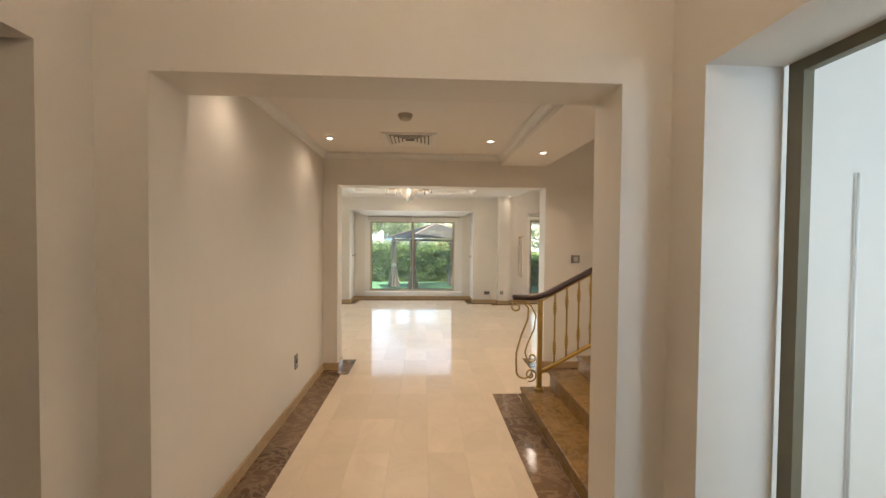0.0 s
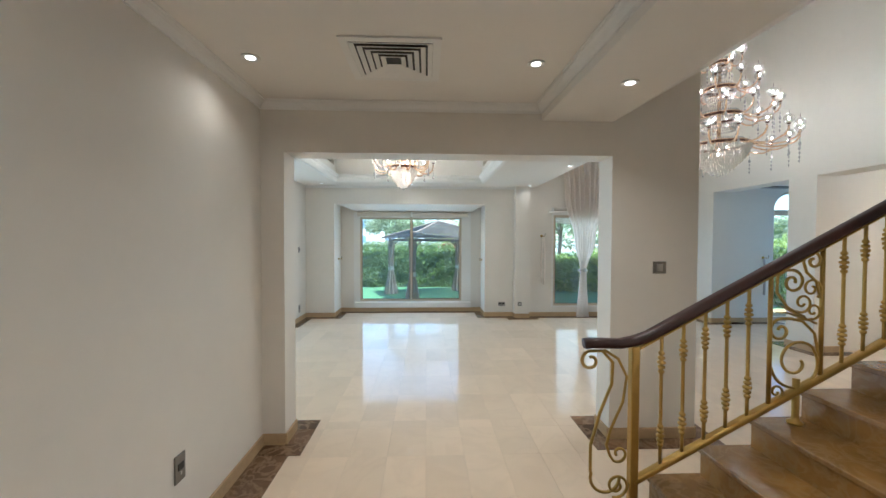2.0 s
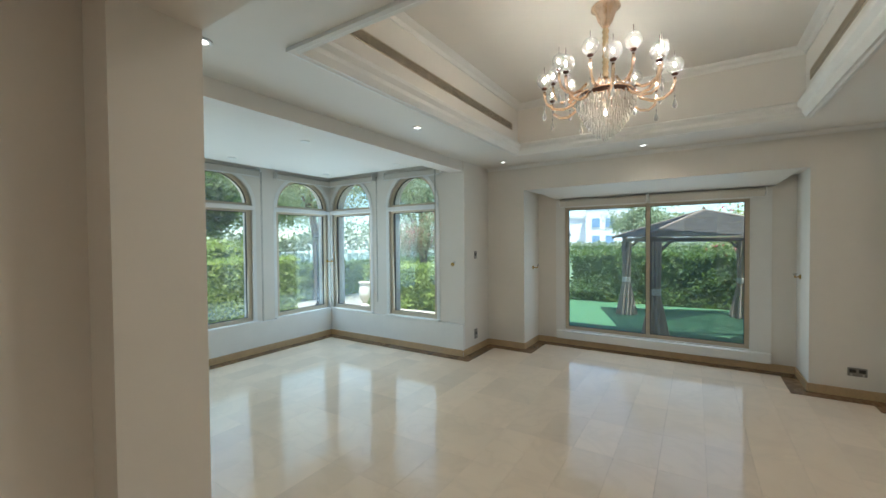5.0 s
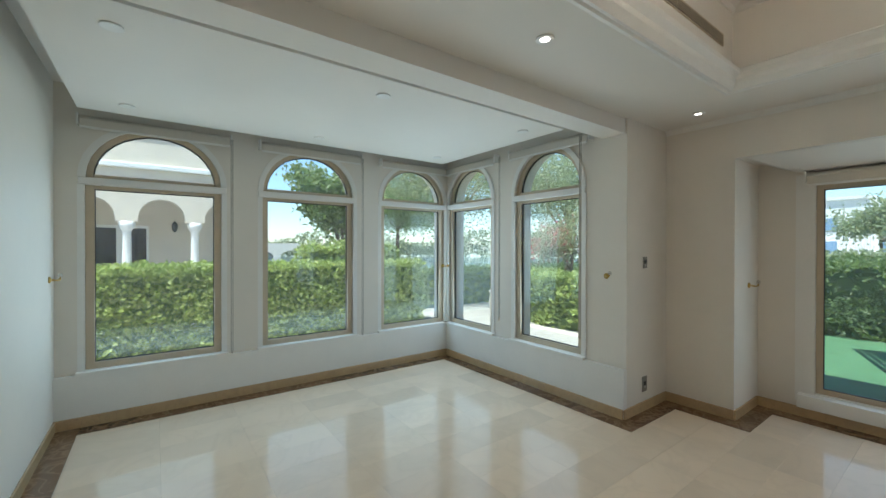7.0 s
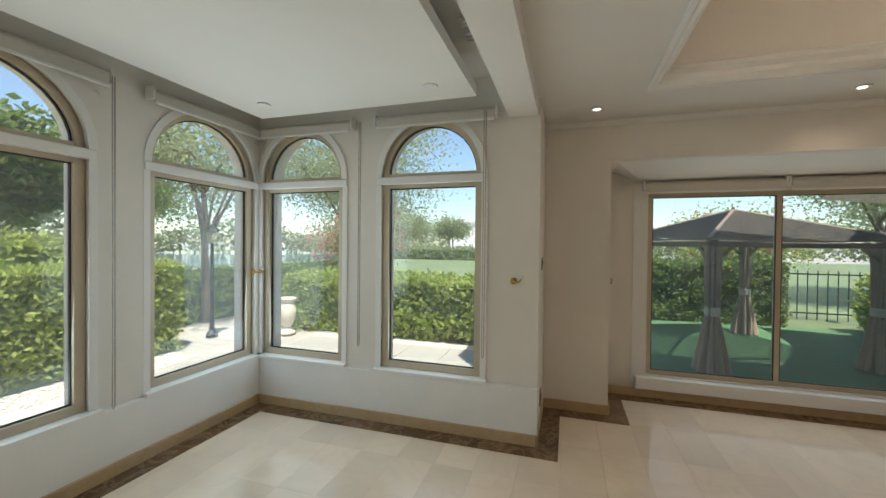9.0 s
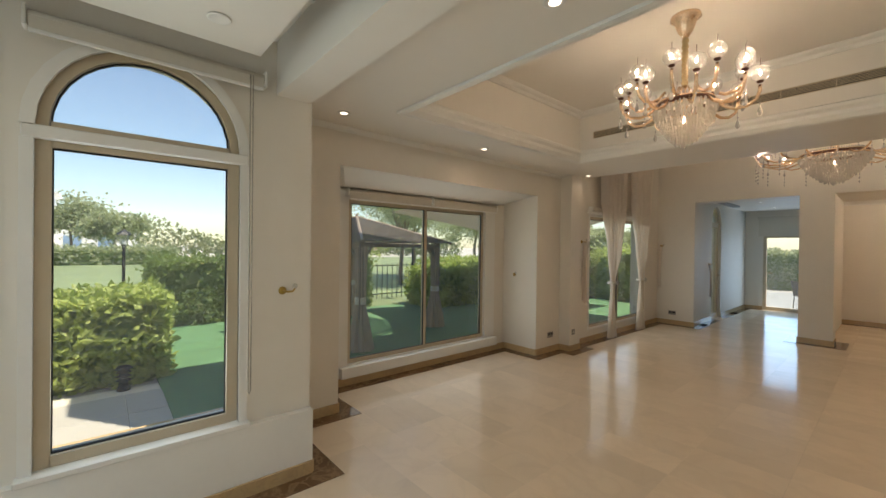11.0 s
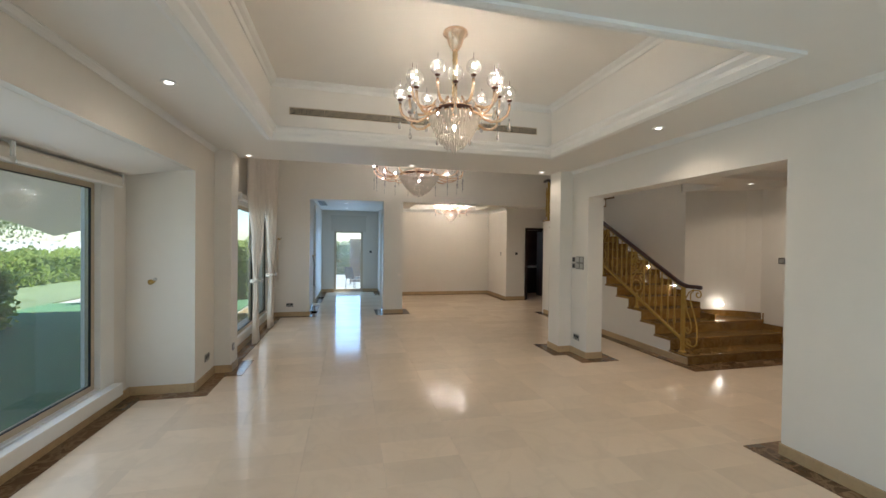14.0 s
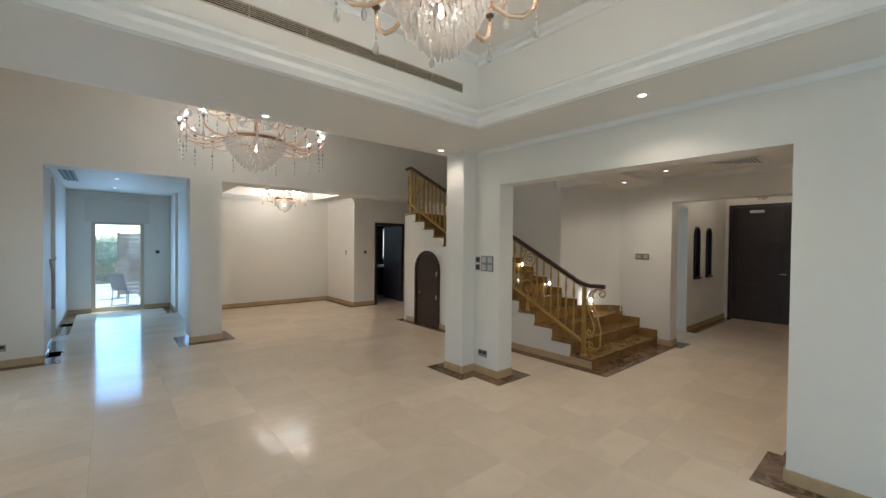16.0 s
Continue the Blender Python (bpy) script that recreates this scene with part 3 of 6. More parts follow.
# wedge of the third step and the skirting in the curved corner
corner = [(x - 0.006, y) for x, y in bend]
ZC = step_z(3)
part("tread", extrude(bmesh.new(), [(2.29, 2.214, ZC - 0.03), *[(x, max(y, 2.214), ZC - 0.03) for x, y in corner], (2.29, 3.149, ZC - 0.03)], (0, 0, 0.03)), BROWN, stairs)
part("stair_skirting", extrude(bmesh.new(), [(x - 0.014, y, ZC + 0.001) for x, y in bend] + [(x + 0.01, y, ZC + 0.001) for x, y in bend[::-1]], (0, 0, 0.10)), BROWN, stairs)
for n in range(2):
    xa, za = X1 + 0.005 + RUN * n, step_z(n + 1)
    part("stair_skirting", boxes((xa, xa + RUN, 2.212, 2.226, za + 0.001, za + 0.10)), BROWN, stairs)
    part("stair_skirting", boxes((xa + RUN - 0.014, xa + RUN, 2.212, 2.2255, za + 0.1005, za + 0.2625)), BROWN, stairs)
# second flight, running back over the inner wall
for n in range(8):
    x0 = 5.78 - 0.29 * n
    put("tread", mesh_of("upper_tread", soft_box(-0.31, 0.03, -0.95, 0.03, -0.03, 0, 0.006), BROWN), stairs, (x0, 3.15, ZL + 0.165 * (n + 1)))
    put("riser", mesh_of("upper_riser", boxes((-0.018, 0.0, -0.95, 0.004, -0.165, -0.031)), BROWN), stairs, (x0, 3.15, ZL + 0.165 * (n + 1)))
line = [(5.762, ZL - 0.03)]
for n in range(8):
    line += [(5.762 - 0.29 * n, ZL + 0.165 * (n + 1) - 0.031), (5.762 - 0.29 * (n + 1), ZL + 0.165 * (n + 1) - 0.031)]
line += [(5.762 - 0.29 * 8, ZL + 1.0), (5.3, ZL - 0.03)]
part("upper_side", extrude(bmesh.new(), [(x, 2.2, z) for x, z in line], (0, 0.948, 0)), PAINT, stairs)
structure("wall_stair_spine", boxes((3.1, 5.74, 2.95, 3.149, -0.1, 2.24), (3.1, 5.2, 2.95, 3.147, 2.24, 2.62), (3.1, 4.5, 2.95, 3.145, 2.62, TOP)), PAINT,
          "plaster wall beside the first flight")

# step lights in the inner wall
step_light = thing("step_light", "small round recessed step light, lit", "wall light", pose(2.36, 3.16, 0.67), "step lights")
part("rim", lathe(bmesh.new(), [(0.035, 0), (0.035, 0.008), (0.027, 0.01), (0.025, 0.004)], seg=16), CHROME, step_light)
part("lens", lathe(bmesh.new(), [(0.025, 0.0), (0.02, 0.006), (0.0, 0.008)], seg=12), glow("step_light_glow", (1.0, 0.90, 0.76), 42), step_light)
face_n = Matrix.Rotation(-math.pi / 2, 4, "X")
step_light.matrix_world = Matrix.Translation((2.62, 2.72, 0.67)) @ Matrix.Rotation(radians(60), 4, "Z") @ face_n
for x, z in ((3.16, 0.94), (3.78, 1.25), (4.43, 1.57), (5.05, 1.89), (5.68, 2.22)):
    copy_thing(step_light, Matrix.Translation((x, 3.15, z)) @ face_n)

# ---- balustrade ----
RAIL_Y = 4.24
SL = RISE_S / RUN
rail = thing("balustrade", "gold painted iron balustrade with scrolls and a dark mahogany handrail", "balustrade", pose(0, RAIL_Y, 0))


def hand_z(x):
    return 1.05 + SL * (x - 1.88)


def foot_z(x):
    return 0.31 + SL * (x - 1.88)


def bar(points, wide, high, bm=None):
    """A rounded flat bar in the plane of the balustrade."""
    bm = bm or bmesh.new()
    rings = []
    pts = [Vector(p) for p in points]
    for i, p in enumerate(pts):
        way = (pts[min(i + 1, len(pts) - 1)] - pts[max(i - 1, 0)]).normalized()
        up = Vector((-way.z, 0, way.x))
        ring = []
        for k in range(12):
            a = 2 * math.pi * (k + 0.5) / 12
            c, s = math.cos(a), math.sin(a)
            ring.append(bm.verts.new(p + Vector((0, 1, 0)) * wide / 2 * math.copysign(abs(c) ** 0.6, c) + up * high / 2 * math.copysign(abs(s) ** 0.6, s)))
        rings.append(ring)
    for a, b in zip(rings, rings[1:]):
        for k in range(12):
            bm.faces.new((a[k], a[(k + 1) % 12], b[(k + 1) % 12], b[k]))
    bm.faces.new(rings[0][::-1])
    bm.faces.new(rings[-1])
    bmesh.ops.recalc_face_normals(bm, faces=bm.faces[:])
    return bm


XE = 5.86
part("handrail", bar([(1.598, 0, 1.086), (1.64, 0, 1.09), (1.80, 0, 1.085), (1.88, 0, 1.10), (1.96, 0, hand_z(1.96) + 0.035), (3.5, 0, hand_z(3.5) + 0.035),
                      (XE - 0.1, 0, hand_z(XE - 0.1) + 0.035), (XE + 0.02, 0, hand_z(XE) + 0.045), (XE + 0.2, 0, hand_z(XE) + 0.03)], 0.07, 0.055), MAHOGANY, rail,
     "dark mahogany handrail", True)
part("top_bar", bar([(1.88, 0, hand_z(1.88) - 0.005), (XE, 0, hand_z(XE) - 0.005)], 0.04, 0.014), BRASS, rail)
part("bottom_rail", bar([(1.88, 0, foot_z(1.88)), (XE, 0, foot_z(XE))], 0.05, 0.035), BRASS, rail, "gold bottom rail")


def newel(z0, z1):
    bm = boxes((-0.023, 0.023, -0.023, 0.023, z0 + 0.03, z1))
    bmesh.ops.bevel(bm, geom=bm.edges[:], offset=0.004, segments=1, affect="EDGES")
    return lathe(bm, [(0.05, z0), (0.05, z0 + 0.012), (0.03, z0 + 0.03), (0.03, z0 + 0.05)])


put("newel_post", mesh_of("newel_post", newel(0.135, 1.07), BRASS), rail, (1.88, 0, 0))
put("newel_post", mesh_of("newel_post_top", newel(ZL, hand_z(XE)), BRASS), rail, (XE, 0, 0))
HB = hand_z(2) - foot_z(2) - 0.02
prof = [(0.0095, 0)]
for mid in (0.165, 0.575):
    prof.append((0.0095, mid - 0.075))
    for k in range(5):
        z, wide = mid - 0.062 + k * 0.0255, 0.016 + 0.006 * (2 - abs(k - 2)) / 2
        prof += [(0.010, z), (wide, z + 0.005), (wide + 0.001, z + 0.011), (wide, z + 0.017), (0.010, z + 0.022)]
    prof.append((0.0095, mid + 0.075))
prof.append((0.0095, HB))
baluster_me = mesh_of("baluster", lathe(bmesh.new(), prof, seg=10), BRASS, True)


def spiral(cx, cz, r0, r1, a0, a1, n=18):
    return [(cx + (r0 + (r1 - r0) * k / n) * math.cos(a0 + (a1 - a0) * k / n), 0,
             cz + (r0 + (r1 - r0) * k / n) * math.sin(a0 + (a1 - a0) * k / n)) for k in range(n + 1)]


def scroll_panel():
    """Facing scrolls between two bars, 0.30 m wide."""
    bm = bmesh.new()
    for x in (0, 0.30):
        tube(bm, [(x, 0, SL * x), (x, 0, SL * x + HB)], 0.012, 8)
    pi = math.pi
    tube(bm, spiral(0.152, 0.228, 0.142, 0.13, pi * 1.05, pi * 2.2, 16) + spiral(0.158, 0.236, 0.125, 0.028, pi * 2.25, pi * 4.1, 30), 0.0085, 6)
    tube(bm, [(0.283, 0, 0.18), (0.288, 0, 0.28), (0.26, 0, 0.40), (0.19, 0, 0.467), (0.12, 0, 0.482)] + spiral(0.062, 0.415, 0.068, 0.014, pi * 0.5, pi * 2.9, 24), 0.0085, 6)
    tube(bm, spiral(0.044, 0.07, 0.042, 0.01, -pi * 0.4, pi * 2.0, 18), 0.007, 6)
    tube(bm, [(0.27, 0, 0.455), (0.16, 0, 0.50), (0.06, 0, 0.555)], 0.008, 6, 0.4)
    tube(bm, [(0.17, 0, 0.49), (0.10, 0, 0.515), (0.04, 0, 0.517)], 0.007, 6, 0.4)
    tube(bm, [(0.16, 0, 0.485), (0.215, 0, 0.475)] + spiral(0.25, 0.525, 0.048, 0.012, -pi * 0.6, pi * 1.8, 22), 0.007, 6)
    tube(bm, spiral(0.185, 0.572, 0.058, 0.012, -pi * 0.7, pi * 1.9, 24), 0.007, 6)
    tube(bm, spiral(0.238, 0.652, 0.062, 0.012, -pi * 0.3, pi * 2.4, 26), 0.007, 6)
    tube(bm, [(0.20, 0, 0.49), (0.10, 0, 0.545), (0.035, 0, 0.63), (0.038, 0, 0.72), (0.085, 0, 0.755)] + spiral(0.125, 0.688, 0.07, 0.014, pi * 0.6, -pi * 2.1, 26), 0.0085, 6)
    tube(bm, [(0.287, 0, 0.60), (0.265, 0, 0.69), (0.205, 0, 0.745), (0.187, 0, 0.80)] + spiral(0.245, 0.806, 0.058, 0.012, pi, -pi * 1.5, 26), 0.0085, 6)
    return mesh_of("scroll_panel", bm, BRASS, True)


panel_me = scroll_panel()
leg_me = mesh_of("support_post", lathe(bmesh.new(), [(0.04, 0), (0.04, 0.012), (0.02, 0.025), (0.018, 0.05), (0.018, 0.255)], seg=12), BRASS, True)
x, k = 2.035, 0
while x < XE - 0.1:
    for j in range(5 if k == 0 else 4):
        if x < XE - 0.05:
            put("baluster", baluster_me, rail, (x, 0, foot_z(x) + 0.01))
        x += 0.124
    if x + 0.30 < XE:
        put("scroll_panel", panel_me, rail, (x, 0, foot_z(x) + 0.012))
        n = int((x + 0.16 - X1 - 0.0) / RUN)
        put("support_post", leg_me, rail, (x + 0.16, 0, step_z(n + 1)))
        x += 0.30 + 0.124
    k += 1
# the large scroll in front of the first post
bm = bmesh.new()
pi = math.pi
tube(bm, spiral(1.635, 0.99, 0.02, 0.055, pi * 2.6, pi * 0.55, 24) + [(1.70, 0, 1.045), (1.76, 0, 0.98), (1.755, 0, 0.86), (1.69, 0, 0.70), (1.64, 0, 0.52), (1.64, 0, 0.38)]
     + spiral(1.73, 0.335, 0.09, 0.075, pi * 0.9, pi * 2.0, 12), 0.009, 7)
tube(bm, [(1.71, 0, 1.05), (1.79, 0, 1.00), (1.84, 0, 0.90), (1.82, 0, 0.76), (1.75, 0, 0.60), (1.73, 0, 0.52), (1.75, 0, 0.46)] + spiral(1.80, 0.47, 0.05, 0.015, pi * 1.3, pi * 3.2, 20), 0.008, 7)
tube(bm, spiral(1.79, 0.29, 0.07, 0.015, -pi * 0.6, pi * 2.4, 30), 0.008, 7)
part("volute", bm, BRASS, rail, "large gold scroll before the first post", True)
# rail of the upper flight
up_rail = thing("balustrade", "gold iron balustrade of the upper flight with dark handrail", "balustrade", pose(0, 3.12, 0))
S2 = 0.165 / 0.29


def up_z(x):
    return ZL + 0.165 + S2 * (5.78 - x)


part("handrail", bar([(5.84, 0, up_z(5.8) + 0.86), (5.70, 0, up_z(5.7) + 0.88), (4.5, 0, up_z(4.5) + 0.88)], 0.07, 0.055), MAHOGANY, up_rail, "dark handrail", True)
part("bottom_rail", bar([(5.80, 0, up_z(5.8) + 0.10), (4.5, 0, up_z(4.5) + 0.10)], 0.05, 0.035), BRASS, up_rail)
put("newel_post", mesh_of("newel_post_up", newel(ZL, up_z(5.8) + 0.85), BRASS), up_rail, (5.84, 0, 0))
scroll = put("scroll_panel", panel_me, up_rail, (5.74, 0, up_z(5.74) + 0.11))
scroll.scale = (-1, 1, 1)
for j in range(3, 10):
    x = 5.70 - 0.124 * j
    put("baluster", baluster_me, up_rail, (x, 0, up_z(x) + 0.11))
# rail across the landing's rounded edge
land = thing("balustrade", "short gold balustrade round the landing edge", "balustrade")
curve = [(XE + 0.06, RAIL_Y)] + [(5.92 + 0.22 * math.sin(a), 4.02 + 0.22 * math.cos(a)) for a in [math.pi / 2 * q / 6 for q in range(7)]] + [(6.14, 3.2), (6.14, 2.3)]
part("handrail", tube(bmesh.new(), [(x, y, hand_z(XE) + 0.03) for x, y in curve], 0.032, 10), MAHOGANY, land, "dark handrail", True)
part("bottom_rail", tube(bmesh.new(), [(x, y, ZL + 0.09) for x, y in curve], 0.018, 8), BRASS, land, "", True)
for x, y in [(5.99, 4.23), (6.08, 4.17), (6.13, 4.07), (6.14, 3.95), (6.14, 3.83), (6.14, 3.71), (6.14, 3.59), (6.14, 3.47), (6.14, 3.35), (6.14, 3.23)]:
    put("baluster", baluster_me, land, (x, y, ZL + 0.09))
bm = bmesh.new()
lathe(bm, [(0.03, 0), (0.02, 0.02), (0.018, 0.13)], (6.14, 3.0, ZL))
part("support_post", bm, BRASS, land)

# ---- windows and doors ----


def facing_gloss(n, l, least, most=0.5):
    """How much a thin clear sheet reflects: little when seen square on, more at a slant."""
    lw, pw, mr = n.new("ShaderNodeLayerWeight"), n.new("ShaderNodeMath"), n.new("ShaderNodeMapRange")
    pw.operation = "POWER"
    pw.inputs[1].default_value = 4
    l.new(lw.outputs["Facing"], pw.inputs[0])
    l.new(pw.outputs[0], mr.inputs["Value"])
    mr.inputs["To Min"].default_value, mr.inputs["To Max"].default_value = least, most
    return mr.outputs[0]


def thin_glass(name, tint=(0.93, 0.97, 0.96), gloss=0.035):
    m = bpy.data.materials.new(name)
    m.use_nodes = True
    n, l = m.node_tree.nodes, m.node_tree.links
    n.remove(n["Principled BSDF"])
    tr, gl, mx = n.new("ShaderNodeBsdfTransparent"), n.new("ShaderNodeBsdfGlossy"), n.new("ShaderNodeMixShader")
    tr.inputs[0].default_value = (*tint, 1)
    gl.inputs["Roughness"].default_value = 0.02
    l.new(facing_gloss(n, l, gloss), mx.inputs[0])
    l.new(tr.outputs[0], mx.inputs[1])
    l.new(gl.outputs[0], mx.inputs[2])
    l.new(mx.outputs[0], n["Material Output"].inputs[0])
    MATS[name] = m
    return m


PANE = thin_glass("window_pane_glass", gloss=0.05)
# haze over the views, put into the panes as a translucent share
_n, _l = PANE.node_tree.nodes, PANE.node_tree.links
_d, _w = _n.new("ShaderNodeBsdfTranslucent"), _n.new("ShaderNodeMixShader")
_d.inputs[0].default_value = (0.92, 0.96, 1.0, 1)
_w.inputs[0].default_value = 0.04
_l.new(_n["Mix Shader"].outputs[0], _w.inputs[1])
_l.new(_d.outputs[0], _w.inputs[2])
_l.new(_w.outputs[0], _n["Material Output"].inputs[0])


def arched_window(number, m, a):
    """An arched window 2a wide between glass edges; local x along the wall, y outwards, glass at y 0."""
    w = tagged(new("window_%d" % number), "arched window with champagne frame and a fixed half-round light", "window", kind="structure")
    w.matrix_world = m
    o = a + 0.058
    bm = boxes((-o, -a + 0.004, -0.035, 0.035, SILL, SPRING), (a - 0.004, o, -0.035, 0.035, SILL, SPRING), (-a, a, -0.035, 0.035, SILL, 0.535),
               (-a, a, -0.035, 0.035, 2.105, 2.235))
    add_arch_ring(bm, -o, o, SPRING, 0.485, 0.05, -0.035, 0.035)
    part("frame", bm, ALU, w, "champagne aluminium frame")
    bm = boxes((-a + 0.003, -a + 0.010, -0.008, 0.012, 0.535, 2.105), (a - 0.010, a - 0.003, -0.008, 0.012, 0.535, 2.105),
               (-a + 0.01, a - 0.01, -0.008, 0.012, 0.535, 0.542), (-a + 0.01, a - 0.01, -0.008, 0.012, 2.097, 2.105))
    add_arch_ring(bm, -a - 0.006, a + 0.006, SPRING, 0.433, 0.008, -0.008, 0.012)
    part("gasket", bm, GASKET, w, "thin black rubber seal")
    part("pane", boxes((-a, a, 0.0, 0.006, 0.536, 2.104)), PANE, w)
    bm = bmesh.new()
    extrude(bm, [(x, 0, z) for x, z in arch_points(-a, a, 2.236, 0.40)], (0, 0.006, 0))
    part("pane", bm, PANE, w)
    bm = boxes((-o - 0.045, o + 0.045, -0.085, -0.037, 2.135, 2.20))
    bmesh.ops.bevel(bm, geom=bm.edges[:], offset=0.006, segments=1, affect="EDGES")
    part("transom_trim", bm, WHITE, w)
    bm = boxes((-o - 0.05, -o, -0.077, -0.06, SILL, SPRING - 0.075), (o, o + 0.05, -0.077, -0.06, SILL, SPRING - 0.075))
    add_arch_ring(bm, -o - 0.05, o + 0.05, SPRING - 0.01, 0.545, 0.055, -0.084, -0.058)
    part("surround", bm, WHITE, w, "white moulded surround")
    bm = soft_box(-o - 0.06, o + 0.06, -0.13, -0.03, SILL - 0.028, SILL + 0.004, 0.005)
    part("sill", bm, WHITE, w)
    return w


for i, (c, a) in enumerate(NORTH_BAY):
    arched_window(i + 1, Matrix.Translation((c, 9.83, 0)), a)
for i, (c, a) in enumerate(WEST_BAY):
    arched_window(i + 3, Matrix.Translation((-4.66, c, 0)) @ Matrix.Rotation(math.pi / 2, 4, "Z"), a)


def slider(name, label, x0, x1, z0, z1, y, gx0, gx1, gz0, gz1, mid):
    w = tagged(new(name), label, "window", kind="structure")
    part("frame", boxes((x0, gx0 - 0.05, y - 0.04, y + 0.1, z0, z1), (gx1 + 0.05, x1, y - 0.04, y + 0.1, z0, z1),
                        (gx0 - 0.05, gx1 + 0.05, y - 0.04, y + 0.1, z0, gz0 - 0.05), (gx0 - 0.05, gx1 + 0.05, y - 0.04, y + 0.1, gz1 + 0.05, z1)), WHITE, w,
         "white outer frame")
    for k, (a, b) in enumerate(((gx0, mid - 0.025), (mid + 0.025, gx1))):
        d = 0.012 * k
        s = part("sash", boxes((a - 0.05 if k == 0 else a - 0.045, a, y + d, y + 0.05 + d, gz0 - 0.05, gz1 + 0.05),
                               (b, b + 0.05 if k == 1 else b + 0.045, y + d, y + 0.05 + d, gz0 - 0.05, gz1 + 0.05),
                               (a, b, y + d, y + 0.05 + d, gz0 - 0.05, gz0), (a, b, y + d, y + 0.05 + d, gz1, gz1 + 0.05)), ALU, w, "champagne sliding sash")
        part("pane", boxes((a, b, y + 0.02 + d, y + 0.026 + d, gz0, gz1)), PANE, s)
        part("gasket", boxes((a, a + 0.006, y + d - 0.002, y + 0.018 + d, gz0, gz1), (b - 0.006, b, y + d - 0.002, y + 0.018 + d, gz0, gz1),
                             (a + 0.006, b - 0.006, y + d - 0.002, y + 0.018 + d, gz0, gz0 + 0.006), (a + 0.006, b - 0.006, y + d - 0.002, y + 0.018 + d, gz1 - 0.006, gz1)), GASKET, s)
    return w


garden_window = slider("window_6", "wide sliding garden window with champagne sashes", -0.93, 1.75, 0.14, 2.27, 11.21, -0.74, 1.485, 0.285, 2.12, 0.38)
part("window_sill", soft_box(-0.90, 1.74, 11.085, 11.169, 0.10, 0.222, 0.006), WHITE, garden_window, "deep white sill board")
bm = bmesh.new()
v = [bm.verts.new(p) for p in ((-1.15, 10.60, 2.403), (1.92, 10.60, 2.403), (1.92, 11.148, 2.403), (-1.15, 11.148, 2.403),
                               (-0.91, 11.04, 2.292), (1.77, 11.04, 2.292), (1.77, 11.148, 2.292), (-0.91, 11.148, 2.292))]
for f in ((3, 2, 1, 0), (4, 5, 6, 7), (0, 1, 5, 4), (1, 2, 6, 5), (2, 3, 7, 6), (3, 0, 4, 7)):
    bm.faces.new([v[i] for i in f])
bmesh.ops.recalc_face_normals(bm, faces=bm.faces[:])
structure("blind_hood", bm, CEIL, "sloping white plaster hood over the garden window")
slider("window_7", "wide sliding garden window behind curtains", 3.42, 5.78, 0.20, 2.24, 10.53, 3.51, 5.68, 0.28, 2.14, 4.595)
tagged(single("pelmet", soft_box(3.36, 5.84, 10.41, 10.497, 2.235, 2.27, 0.008), WHITE, "white wooden pelmet board over the garden window", "pelmet"))
rod = thing("blind_cassette", "white roller blind rolled up over the garden window", "blind")
part("tube", tube(bmesh.new(), [(3.45, 10.455, 2.315), (5.75, 10.455, 2.315)], 0.035, 12), BLIND, rod, "rolled cream fabric", True)
for x in (3.43, 4.6, 5.76):
    part("bracket", soft_box(x - 0.012, x + 0.012, 10.42, 10.498, 2.27, 2.35, 0.004), WHITE, rod)

# roller blinds, rolled up


BEAD = material("grey_bead_chain", (0.36, 0.33, 0.28), 0.4, 0.2, 0.3, 60)


def blind(m, wide, label, drop=0.02, chain=1.75, group="roller blinds", chain_x=None):
    b = thing("roller_blind", label, "blind", m, group)
    part("roll", tube(bmesh.new(), [(-wide / 2, 0, 0), (wide / 2, 0, 0)], 0.038, 14), BLIND, b, "rolled cream fabric", True)
    part("fabric_edge", boxes((-wide / 2 + 0.01, wide / 2 - 0.01, -0.039, -0.036, -0.045 - drop, 0.0)), BLIND, b)
    part("hem_bar", soft_box(-wide / 2 + 0.01, wide / 2 - 0.01, -0.046, -0.03, -0.06 - drop, -0.04 - drop, 0.004), WHITE, b, "white hem bar")
    for s in (-1, 1):
        part("bracket", soft_box(s * (wide / 2 + 0.006) - 0.008, s * (wide / 2 + 0.006) + 0.008, -0.045, 0.045, -0.05, 0.05, 0.004), WHITE, b)
    if chain:
        x = chain_x or wide / 2 + 0.004
        part("chain", tube(bmesh.new(), [(x, -0.045, 0), (x, -0.045, -chain), (x + 0.008, -0.045, -chain - 0.02), (x + 0.016, -0.045, -chain), (x + 0.016, -0.045, 0)], 0.0042, 6), BEAD, b,
             "white bead pull chain")
    return b


for (c, a), cord_x in zip(NORTH_BAY, (0.63, 0.445)):
    blind(Matrix.Translation((c + 0.05, 9.715, 2.695)), 2 * a + 0.26, "cream roller blind rolled up above an arched window", chain=2.0, chain_x=cord_x)
for c, a in WEST_BAY:
    blind(Matrix.Translation((-4.535, c + 0.02, 2.695)) @ Matrix.Rotation(math.pi / 2, 4, "Z"), 2 * a + 0.22, "cream roller blind rolled up above an arched window", chain=2.2)
blind(Matrix.Translation((-0.235, 11.10, 2.238)), 1.21, "cream roller blind rolled up over the sliding window", 0.03, 0)
blind(Matrix.Translation((1.04, 11.10, 2.238)), 1.27, "cream roller blind rolled up over the sliding window", 0.03, 0)

